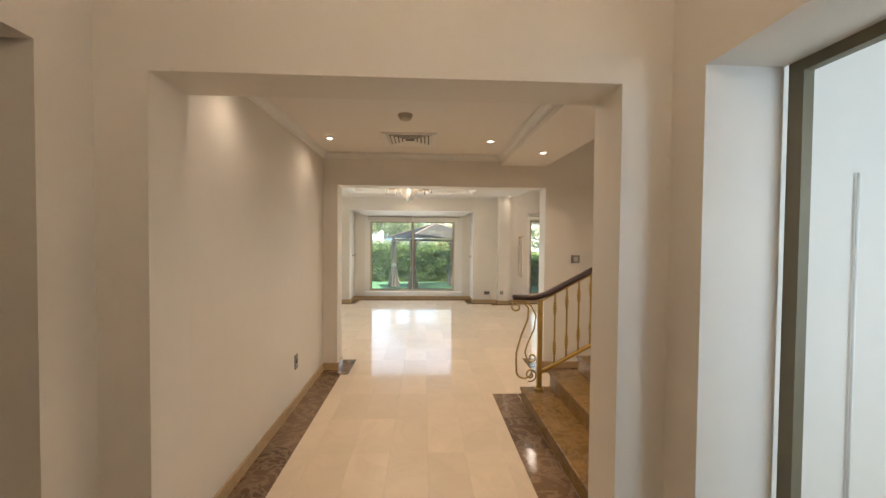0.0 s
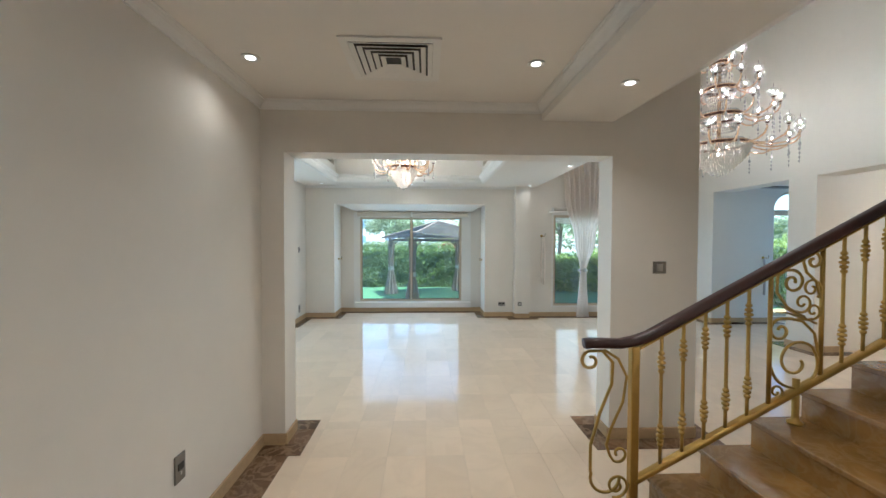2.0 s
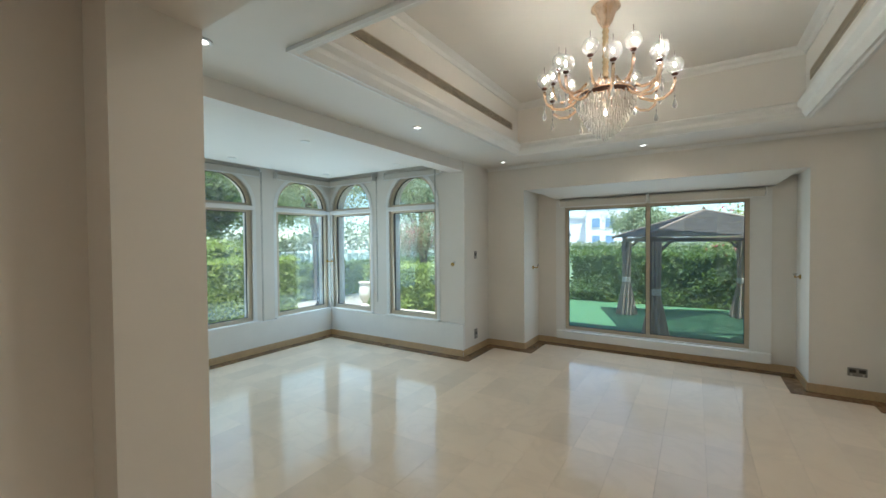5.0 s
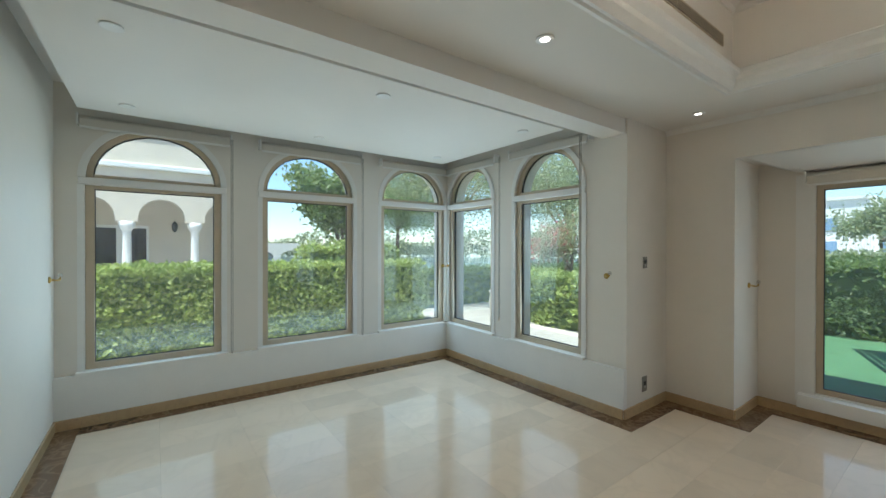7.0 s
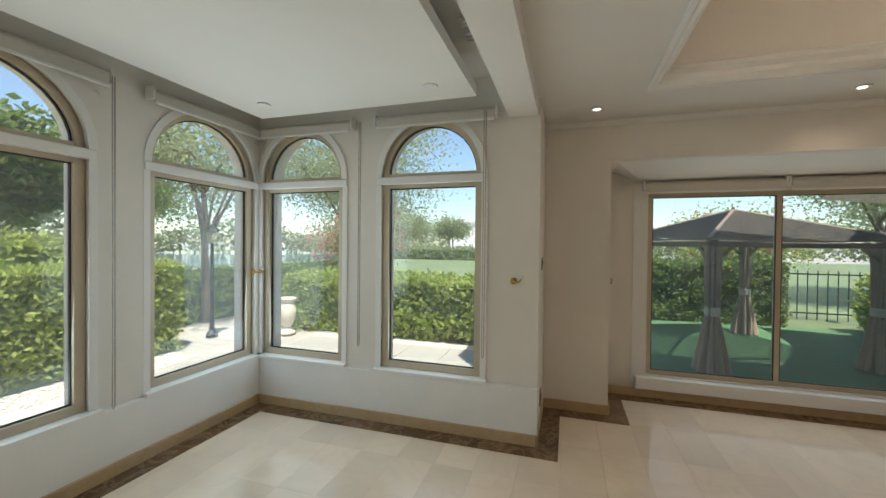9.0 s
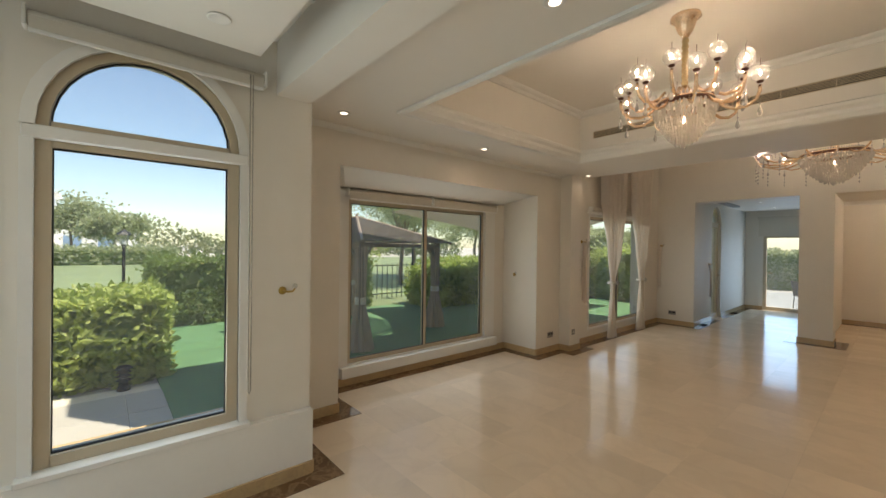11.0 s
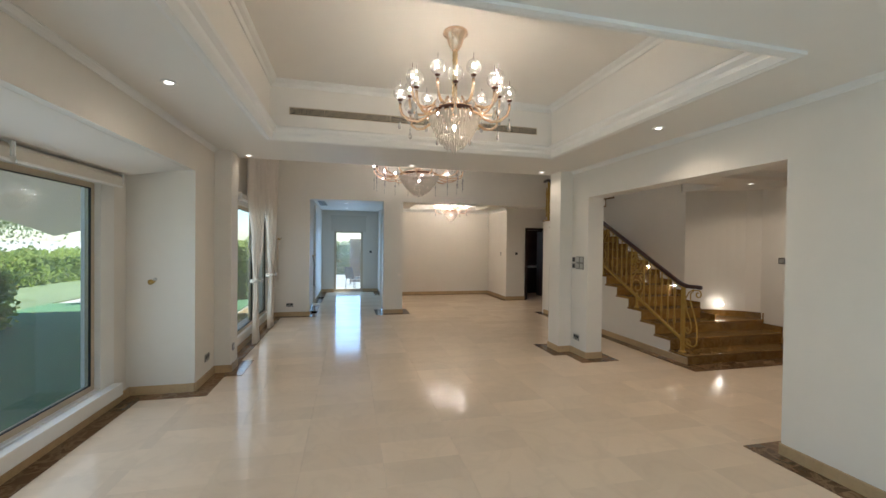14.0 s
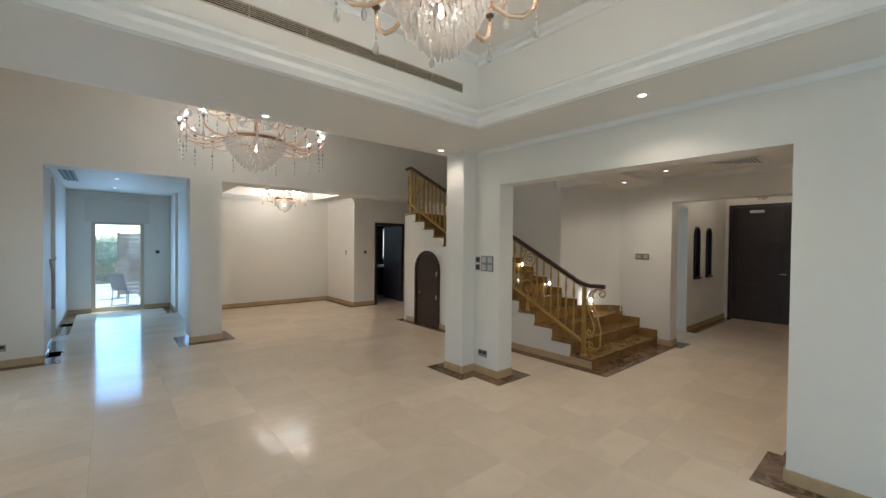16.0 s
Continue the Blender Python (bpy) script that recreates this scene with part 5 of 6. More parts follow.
# black sheet for the shade in the slots
part("backing", boxes((-0.80, 0.80, -0.09, 0.09, -0.012, -0.001)), BLACK, track)
for y in (-0.09, -0.03, 0.03):
    part("slat", boxes((-0.80, 0.80, y, y + 0.025, -0.03, -0.0125)), PLATE, track)
grille = thing("supply_grille", "small slatted grille in the bay shadow gap", "vent", pose(-2.17, 9.0, 2.99))
for k in range(6):
    part("slat", boxes((-0.09, 0.09, -0.14 + 0.05 * k, -0.115 + 0.05 * k, -0.02, 0.0)), WHITE, grille)

# ---- sockets and switches ----


def plate(m, wide, high, label, cells, metal=True, name="wall_socket", category="socket"):
    p = thing(name, label, category, m)
    part("plate", soft_box(-wide / 2, wide / 2, -0.009, 0, -high / 2, high / 2, 0.003), PLATE if metal else WHITE, p)
    for x, z, w, h, black in cells:
        part("insert", boxes((x - w / 2, x + w / 2, -0.013, -0.009, z - h / 2, z + h / 2)), BLACK if black else CHROME, p)
    return p


TWIN = [(-0.035, 0.012, 0.05, 0.035, 1), (0.035, 0.012, 0.05, 0.035, 1), (-0.045, -0.028, 0.012, 0.02, 0), (0.045, -0.028, 0.012, 0.02, 0)]
ONE = [(0, 0.008, 0.045, 0.035, 1), (0.0, -0.028, 0.014, 0.018, 0)]
BLANK = [(0, 0, 0.03, 0.03, 0)]
rot = lambda d: Matrix.Rotation(radians(d), 4, "Z")
at = Matrix.Translation
plate(at((-0.58, 4.24, 0.44)) @ rot(90), 0.086, 0.146, "steel single socket low on the hall wall", ONE)
plate(at((2.655, 5.30, 1.43)), 0.11, 0.10, "steel light switch plate on the hall wall", [(0, 0, 0.05, 0.06, 0)], name="light_switch", category="switch")
plate(at((2.35, 10.53, 0.27)), 0.146, 0.086, "steel twin socket on the wall by the recess", TWIN)
plate(at((2.70, 10.34, 0.30)), 0.086, 0.086, "steel blank plate on the pier", BLANK)
plate(at((-1.82, 10.09, 0.26)) @ rot(90), 0.086, 0.146, "steel socket on the bay return wall", ONE)
plate(at((-1.82, 10.09, 1.44)) @ rot(90), 0.07, 0.11, "steel switch on the bay return wall", ONE, name="light_switch", category="switch")
plate(at((2.50, 5.55, 0.26)) @ rot(180), 0.146, 0.086, "steel twin socket low on the pillar", TWIN)
plate(at((2.44, 5.55, 1.385)) @ rot(180), 0.20, 0.19, "cluster of four steel switches on the pillar",
      [(-0.05, 0.047, 0.07, 0.07, 0), (0.05, 0.047, 0.07, 0.07, 0), (-0.05, -0.047, 0.07, 0.07, 0), (0.05, -0.047, 0.07, 0.07, 0)], name="light_switch", category="switch")
plate(at((2.60, 5.55, 1.43)) @ rot(180), 0.07, 0.075, "small black thermostat on the pillar", [(0, 0, 0.05, 0.05, 1)], name="thermostat", category="thermostat")
plate(at((2.60, 5.55, 1.335)) @ rot(180), 0.07, 0.075, "small black thermostat on the pillar", [(0, 0, 0.05, 0.05, 1)], name="thermostat", category="thermostat")
plate(at((6.45, 10.18, 0.25)) @ rot(-90), 0.146, 0.086, "steel twin socket by the far opening", TWIN)
plate(at((1.98, 2.21, 1.44)) @ rot(180), 0.22, 0.10, "pair of steel switches beside the stairs", [(-0.055, 0, 0.07, 0.06, 0), (0.055, 0, 0.07, 0.06, 0)], name="light_switch", category="switch")
plate(at((8.63, 4.34, 1.36)) @ rot(180), 0.07, 0.11, "steel switch on the dining wall", BLANK, name="light_switch", category="switch")
plate(at((8.20, 4.02, 1.38)) @ rot(-90), 0.08, 0.08, "black thermostat near the kitchen door", [(0, 0, 0.06, 0.06, 1)], name="thermostat", category="thermostat")
plate(at((10.85, 8.20, 1.35)) @ rot(-90), 0.08, 0.08, "black thermostat beside the terrace door", [(0, 0, 0.06, 0.06, 1)], name="thermostat", category="thermostat")


# ---- curtain hooks ----
def hook(m):
    h = thing("curtain_hook", "brass curtain tieback hook with a glass ball", "hook", m, "brass tieback hooks")
    bm = lathe(bmesh.new(), [(0.026, 0), (0.028, 0.006), (0.018, 0.014), (0.008, 0.018)], seg=16)
    bmesh.ops.rotate(bm, cent=(0, 0, 0), matrix=Matrix.Rotation(math.pi / 2, 3, "X"), verts=bm.verts[:])
    part("rosette", bm, BRASS, h, "", True)
    part("arm", tube(bmesh.new(), [(0, -0.012, 0), (0.02, -0.05, -0.006), (0.05, -0.06, -0.004), (0.065, -0.06, 0.015)], 0.007, 8), BRASS, h, "", True)
    part("ball", lathe(bmesh.new(), [(0.001, 0.0), (0.014, 0.007), (0.018, 0.02), (0.014, 0.033), (0.001, 0.04)], (0.066, -0.06, 0.012), 12), SHADE, h, "clear glass ball", True)


hook(at((-2.02, 9.765, 1.31)))
hook(at((-4.38, 5.55, 1.31)) @ rot(180))
hook(at((-4.56, 9.765, 1.31)))
hook(at((-4.585, 9.68, 1.31)) @ rot(90))
hook(at((-1.22, 10.90, 1.22)) @ rot(90))
hook(at((1.98, 10.95, 1.20)) @ rot(-90))
hook(at((3.20, 10.50, 1.74)))
hook(at((6.45, 10.42, 1.70)) @ rot(-90))
hook(at((7.53, 9.80, 1.31)))

# ---- curtains ----


def curtain(name, label, top, tie_x, rows, y, pleats, seed):
    """Rows: height, left and right edge. A pleated sheet, gathered where it is tied."""
    rng = random.Random(seed)
    bm, grid, nu = bmesh.new(), [], pleats * 8
    rows = sorted(rows)
    zs = [rows[0][0] + (rows[-1][0] - rows[0][0]) * k / 60 for k in range(61)]
    zs = sorted(zs + [r[0] for r in rows])
    phase = [rng.uniform(0.7, 1.3) for _ in range(pleats + 1)]
    for z in zs:
        i = max(k for k in range(len(rows) - 1) if rows[k][0] <= z + 1e-6) if z < rows[-1][0] else len(rows) - 2
        f = (z - rows[i][0]) / (rows[i + 1][0] - rows[i][0])
        f = f * f * (3 - 2 * f) if i > 0 else f
        xa, xb = (rows[i][k] + (rows[i + 1][k] - rows[i][k]) * f for k in (1, 2))
        wide = xb - xa
        deep = min(0.055, 0.012 + 0.06 * wide)
        grid.append([bm.verts.new((xa + wide * u / nu + 0.006 * math.sin(u * 1.7 + z), y + deep * math.sin(2 * math.pi * u * pleats / nu) * phase[u * pleats // nu]
                                   + 0.012 * math.sin(3 * z + u * 0.4), z)) for u in range(nu + 1)])
    for a, b in zip(grid, grid[1:]):
        for k in range(nu):
            bm.faces.new((a[k], a[k + 1], b[k + 1], b[k]))
    c = thing(name, label, "curtain", group="tall hall curtains")
    sheet = part("fabric", bm, VOILE, c, "", True)
    bm = bmesh.new()
    tube(bm, [(tie_x + 0.085 * math.cos(a), y + 0.07 * math.sin(a), 1.01 + 0.01 * math.sin(2 * a)) for a in [2 * math.pi * k / 20 for k in range(21)]], 0.022, 8)
    part("tieback", bm, BLIND, c, "soft cream tieback", True)
    bm = lathe(bmesh.new(), [(0.001, -0.02), (0.035, -0.012), (0.042, 0), (0.035, 0.012), (0.001, 0.02)], seg=16)
    bmesh.ops.transform(bm, matrix=Matrix.Translation((tie_x, y - 0.09, 1.02)) @ Matrix.Rotation(math.pi / 2, 4, "X"), verts=bm.verts[:])
    part("clasp", bm, CHROME, c, "round pearl clasp", True)


curtain("curtain", "ivory voile curtain gathered at the waist by a cream tieback", 5.9, 4.06,
        [(0.015, 3.93, 4.19), (0.9, 4.0, 4.13), (1.03, 4.0, 4.13), (1.6, 3.88, 4.30), (2.6, 3.66, 4.50), (3.6, 3.55, 4.58), (5.9, 3.5, 4.6)], 10.36, 8, 3)
curtain("curtain", "ivory voile curtain tied back beside the window", 5.9, 5.26,
        [(0.015, 5.12, 5.42), (0.9, 5.19, 5.34), (1.03, 5.19, 5.34), (1.6, 5.05, 5.46), (2.6, 4.86, 5.62), (3.6, 4.74, 5.72), (5.9, 4.7, 5.8)], 10.36, 8, 4)
single("curtain_rod", tube(bmesh.new(), [(3.2, 10.36, 5.93), (6.1, 10.36, 5.93)], 0.02, 10), BRASS, "long brass curtain rod high on the hall wall", "curtain rod")
strap = thing("tieback_strap", "loose beige fabric tieback hanging from a hook", "tieback", at((3.22, 10.46, 0)))
for dx in (-0.022, 0.024):
    part("strand", tube(bmesh.new(), [(0.0, -0.02, 1.72), (dx, -0.015, 1.6), (dx * 1.6, -0.01, 1.2), (dx * 1.4, -0.012, 0.9), (dx, -0.01, 0.72 - dx)], 0.018, 8), VOILE, strap, "", True)
strap = thing("tieback_strap", "loose beige fabric tieback hanging from a hook", "tieback", at((6.42, 10.42, 0)))
part("strand", tube(bmesh.new(), [(0.0, 0, 1.69), (-0.012, 0.01, 1.4), (-0.01, 0.015, 1.1), (0, 0.01, 0.8)], 0.02, 8), VOILE, strap, "", True)
strap = thing("tieback_strap", "loose grey fabric tieback in the far room", "tieback", at((7.53, 9.765, 0)))
part("strand", tube(bmesh.new(), [(0, 0.02, 1.29), (0.01, -0.01, 1.1), (0.012, -0.008, 0.8), (0, -0.008, 0.56)], 0.02, 8), TAUPE_CLOTH, strap, "", True)

# ---- garden ----
LEAF = material("hedge_leaf", (0.10, 0.17, 0.035), 0.5, 0, 0.5, 2.0, lo=(0.15, 0.21, 0.04), hi=(0.50, 0.55, 0.16))
LEAF2 = material("tree_leaf", (0.06, 0.11, 0.03), 0.5, 0, 0.5, 1.5, lo=(0.06, 0.10, 0.03), hi=(0.22, 0.29, 0.09))
# olive leaf, made paler so that its colour carries the outdoor haze
PALE = material("hazed_olive_leaf", (0.14, 0.17, 0.09), 0.55, 0, 0.4, 1.5, lo=(0.16, 0.19, 0.10), hi=(0.42, 0.45, 0.27))
PINK = material("bougainvillea_flower", (0.60, 0.07, 0.12), 0.6, 0, 0.3, 6)
BARK = material("tree_bark", (0.20, 0.15, 0.11), 0.85, 0, 0.3, 8, 0.5, 30)
TURF = material("green_turf", (0.075, 0.17, 0.075), 0.8, 0, 0.25, 4, 0.4, 160)
# far villa's stucco, lightened to hold the haze of distance
HAZED_WALL = material("hazed_villa_stucco", (0.80, 0.79, 0.77), 0.8, 0, 0.06, 1.0, 0.1, 20)
STUCCO = material("cream_stucco", (0.66, 0.58, 0.47), 0.8, 0, 0.08, 1.5, 0.2, 50)
SAIL = material("cream_shade_cloth", (0.62, 0.55, 0.46), 0.85, 0, 0.06, 5, 0.1, 150)
CANOPY = material("translucent_shade_cloth", (0.36, 0.31, 0.25), 0.85, 0, 0.05, 5, 0.1, 150)
see_through(CANOPY, (0.40, 0.34, 0.27), 0.16)
for leaf, tint in ((LEAF, (0.45, 0.55, 0.14)), (LEAF2, (0.25, 0.34, 0.08)), (PALE, (0.45, 0.5, 0.25)), (PINK, (0.7, 0.1, 0.15))):
    see_through(leaf, tint, 0.45)
TAUPE = material("taupe_outdoor_cloth", (0.40, 0.31, 0.235), 0.85, 0, 0.08, 8, 0.1, 150)
TEAK = material("weathered_brown_timber", (0.22, 0.165, 0.125), 0.7, 0, 0.3, 8, 0.3, 60)
SLAT = material("dark_grey_roof_slat", (0.15, 0.13, 0.118), 0.75, 0, 0.3, 8, 0.3, 60)
IRON = material("black_iron", (0.02, 0.02, 0.022), 0.5, 0.4)

structure("lawn", boxes((-2.4, 10.4, 11.7, 17.0, -0.2, -0.145)), TURF, "green artificial turf behind the house")
structure("lawn_far", boxes((-60, 60, 17.01, 62, -0.2, -0.15)), material("far_grass", (0.15, 0.19, 0.09), 0.8, spread=0.35, scale=0.4), "rough green lawn beyond the fence")
structure("water", boxes((-160, -26, -60, 120, -0.2, -0.14)), material("lake_water", (0.10, 0.16, 0.20), 0.08, spread=0.1, scale=0.2, bump=0.15, bump_scale=2), "calm lake behind the gardens")


def leaves(bm, rng, n, place, size):
    """Many small bent leaves: each is two triangles folded along the middle."""
    for _ in range(n):
        p = Vector(place(rng))
        d = Vector((rng.gauss(0, 1), rng.gauss(0, 1), rng.gauss(0.3, 0.8))).normalized()
        s = d.orthogonal().normalized()
        s.rotate(Matrix.Rotation(rng.uniform(0, 6.28), 3, d))
        q = size * rng.uniform(0.6, 1.3)
        up = d.cross(s) * q * 0.12
        a, b, c, e = bm.verts.new(p), bm.verts.new(p + d * q * 0.5 + s * q * 0.3 + up), bm.verts.new(p + d * q), bm.verts.new(p + d * q * 0.5 - s * q * 0.3 + up)
        bm.faces.new((a, b, c))
        bm.faces.new((a, c, e))


def hedge(label, x0, x1, y0, y1, z1, n, size, mat, seed, name="hedge", loose=0.05):
    """A clipped hedge: leafy shell over a dark woody core."""
    rng = random.Random(seed)
    h = thing(name, label, "hedge")
    bm = bmesh.new()
    k = 0.10
    add_box(bm, x0 + k, x1 - k, y0 + k, y1 - k, -0.18, z1 - k)
    bmesh.ops.subdivide_edges(bm, edges=bm.edges[:], cuts=6, use_grid_fill=True)
    for v in bm.verts:
        v.co += Vector((rng.uniform(-1, 1), rng.uniform(-1, 1), rng.uniform(-1, 1) if v.co.z > 0 else 0)) * 0.05
    part("core", bm, LEAF2, h, "dark inner growth")
    area = [(y1 - y0) * (z1 + 0.18), (y1 - y0) * (z1 + 0.18), (x1 - x0) * (z1 + 0.18), (x1 - x0) * (z1 + 0.18), (x1 - x0) * (y1 - y0)]

    def place(r):
        side = r.choices(range(5), area)[0]
        z = r.uniform(-0.15, z1)
        u, w = r.uniform(x0, x1), r.uniform(y0, y1)
        off = r.gauss(0, 0.035) + loose * noise.noise((u * 1.7, w * 1.7, z * 2))
        return [(x0 + 0.06 + off, w, z), (x1 - 0.06 - off, w, z), (u, y0 + 0.06 + off, z), (u, y1 - 0.06 - off, z), (u, w, z1 - 0.05 + off)][side]
    bm = bmesh.new()
    leaves(bm, rng, n, place, size)
    part("foliage", bm, mat, h, "small green leaves")
    return h


hedge("clipped green hedge beside the house", -8.5, -7.62, 2.2, 11.4, 1.25, 30000, 0.09, LEAF, 1)
hedge("low leafy shrub hedge along the paving", -7.2, -2.3, 13.3, 14.6, 0.92, 17000, 0.12, LEAF, 2, loose=0.2)
hedge("dense garden hedge behind the gazebo", -2.2, 3.0, 17.0, 18.0, 1.25, 16000, 0.11, LEAF2, 3, loose=0.3)
hedge("bushy green shrubs at the end of the lawn", 10.5, 12.2, 11.9, 14.2, 1.55, 7000, 0.13, LEAF, 12, loose=0.4)
hedge("bushy hedge by the garden fence", 4.2, 7.0, 15.6, 16.9, 0.95, 11000, 0.11, LEAF, 4, loose=0.38)
hedge("far clipped hedge by the lake", -10.2, -9.2, 11.8, 20, 0.9, 6000, 0.14, LEAF, 5)


def tree(label, x, y, high, crown_r, crown_z, n, mat, seed, flowers=0, size=0.15):
    rng = random.Random(seed)
    t = thing("tree", label, "tree", pose(x, y, -0.18))
    bm = bmesh.new()
    line = [(0.1 * math.sin(k * 1.3 + seed) * k / 4, 0.08 * math.cos(k * 1.7 + seed) * k / 4, high * 0.62 * k / 5) for k in range(6)]
    tube(bm, line, 0.11 * high / 5, 10, 0.5)
    tips = []
    for k in range(9):
        a = 2 * math.pi * k / 9 + rng.uniform(-0.3, 0.3)
        b = Vector(line[rng.choice((3, 4, 5))])
        e = Vector((crown_r * 0.7 * math.cos(a), crown_r * 0.7 * math.sin(a), crown_z + rng.uniform(-0.5, 0.9) * crown_r * 0.6))
        m = b.lerp(e, 0.5) + Vector((0, 0, 0.15 * crown_r))
        tube(bm, [b, m, e], 0.045 * high / 5, 6, 0.3)
        tips += [m, e, e.lerp(m, 0.5)]
        for _ in range(2):
            f = e + Vector((rng.uniform(-1, 1), rng.uniform(-1, 1), rng.uniform(-0.4, 0.8))) * crown_r * 0.4
            tube(bm, [e.lerp(m, 0.3), f], 0.018 * high / 5, 5, 0.4)
            tips.append(f)
    part("trunk", bm, BARK, t, "rough brown trunk and limbs", True)

    def place(r):
        c = r.choice(tips)
        return c + Vector((r.gauss(0, 1), r.gauss(0, 1), r.gauss(0, 0.75))) * crown_r * 0.24
    bm = bmesh.new()
    leaves(bm, rng, n, place, size)
    part("crown", bm, mat, t, "loose leafy crown with gaps")
    if flowers:
        bm = bmesh.new()
        leaves(bm, rng, flowers, lambda r: r.choice(tips[::3]) + Vector((r.gauss(0, 1), r.gauss(0, 1), r.gauss(0, 1))) * crown_r * 0.16, size)
        part("blossom", bm, PINK, t, "pink red blossom")


tree("dense dark leafy garden tree", -12.6, 11.35, 4.3, 1.15, 3.15, 14000, LEAF2, 11, size=0.19)
hedge("fresh green shrub under the dark tree", -12.0, -11.0, 9.7, 12.6, 1.55, 6000, 0.15, LEAF, 8, "shrub", 0.4)
tree("slender pale barked tree behind the hedge", -9.2, 13.2, 4.6, 1.9, 3.7, 12000, PALE, 12, size=0.09)
tree("airy olive green tree behind the shrubs", -8.2, 17.6, 5.4, 2.4, 3.6, 20000, PALE, 13, size=0.095)
tree("small tree with pink red blossom", -6.6, 15.6, 3.0, 1.2, 1.9, 8000, PALE, 14, 1800, 0.075)
tree("pink flowering shrub tree by the fence", 2.6, 18.6, 3.2, 1.3, 1.9, 8000, LEAF, 16, 1500, 0.08)
tree("green tree beyond the fence", 7.5, 22, 5.2, 2.2, 3.4, 14000, PALE, 17, size=0.11)
tree("green tree by the lake", -17, 16, 5.4, 2.2, 3.6, 16000, LEAF2, 18, size=0.13)
tree("hazy green tree beyond the lawn", 10.5, 25, 5.6, 2.4, 3.6, 11000, PALE, 20, size=0.14)
tree("hazy green tree beyond the lawn", 15.5, 23, 5.0, 2.3, 3.2, 11000, PALE, 21, size=0.14)
tree("hazy green tree beyond the lawn", 19.5, 29, 6.4, 2.9, 4.0, 11000, PALE, 22, size=0.17)
for x, y, high, seed in ((-16.5, 58, 5.5, 31), (-5.2, 60, 6.5, 32), (-2.0, 56, 5.0, 33), (-20.5, 52, 6.0, 34)):
    tree("pale hazy tree in front of the far villa", x, y, high, high * 0.42, high * 0.6, 4500, PALE, seed, size=0.34)
hedge("long pale shrub row across the far lawn", -24.0, 2.0, 48.0, 50.0, 1.1, 7000, 0.32, PALE, 35, loose=0.6)
hedge("loose green shrubs beyond the lawn", 8.5, 20.0, 20.5, 22.0, 1.0, 12000, 0.14, LEAF, 7, loose=0.45)
rng = random.Random(9)
bm = bmesh.new()
leaves(bm, rng, 24000, lambda r: ((lambda a: (78 * math.cos(a), 78 * math.sin(a), r.uniform(0, 3.2 + 1.6 * math.sin(a * 17) + r.random())))(r.uniform(0.9, 3.4))), 0.6)
tagged(new("far_woods", mesh_of("far_woods", bm, PALE)), "hazy green trees on the horizon", "trees", kind="stuff")
rng = random.Random(21)
bm = bmesh.new()
for _ in range(3500):
    x, y = rng.uniform(-7.6, -7.0), rng.uniform(2.4, 11.2)
    gem(bm, (x, y, -0.17), rng.uniform(0.012, 0.03), 0.03)
tagged(new("gravel", mesh_of("gravel", bm, STUCCO)), "pale gravel strip along the hedge foot", "gravel", kind="stuff")
# paving slabs outside the bay
terrace = structure("pavement", boxes((-6.3, -2.0, 10.06, 13.2, -0.2, -0.172), (-7.0, -4.86, 2.0, 10.06, -0.2, -0.172)), STUCCO, "pale terrace beside the bay")
slab = mesh_of("paving_slab", soft_box(0.004, 0.696, 0.004, 0.696, -0.03, 0, 0.004, 1), MATS["pale_paving"])
for i in range(6):
    for j in range(14):
        x, y = -6.25 + 0.7 * i, 3.1 + 0.7 * j
        if (y > 10.1 or x < -5.5) and not (x > -3.0 and y < 10.1):
            put("paving_slab", slab, terrace, (x, y, -0.155))

# urn and lantern on the terrace
urn = thing("garden_urn", "pale stone urn on a foot beside the terrace shrubs", "urn", pose(-6.74, 12.84, -0.155))
part("foot", lathe(bmesh.new(), [(0.15, 0), (0.15, 0.05), (0.10, 0.08), (0.06, 0.13)], seg=20), STUCCO, urn, "", True)
part("bowl", lathe(bmesh.new(), [(0.06, 0.13), (0.09, 0.17), (0.15, 0.30), (0.17, 0.45), (0.14, 0.58), (0.12, 0.62), (0.17, 0.67), (0.17, 0.70)], seg=24), STUCCO, urn, "", True)
lantern = thing("ground_lantern", "small black slatted garden lantern on the paving", "lantern", pose(-2.75, 13.15, -0.172))
part("base", lathe(bmesh.new(), [(0.07, 0), (0.07, 0.03), (0.05, 0.05), (0.05, 0.10)], seg=12), IRON, lantern)
for z in (0.13, 0.18, 0.23):
    part("louvre", lathe(bmesh.new(), [(0.05, z - 0.015), (0.08, z - 0.01), (0.05, z + 0.012)], seg=12), IRON, lantern)
part("cap", lathe(bmesh.new(), [(0.09, 0.26), (0.07, 0.29), (0.0, 0.31)], seg=12), IRON, lantern)
part("stem", lathe(bmesh.new(), [(0.035, 0.10), (0.035, 0.262)], seg=10), SHADE, lantern, "clear inner glass")

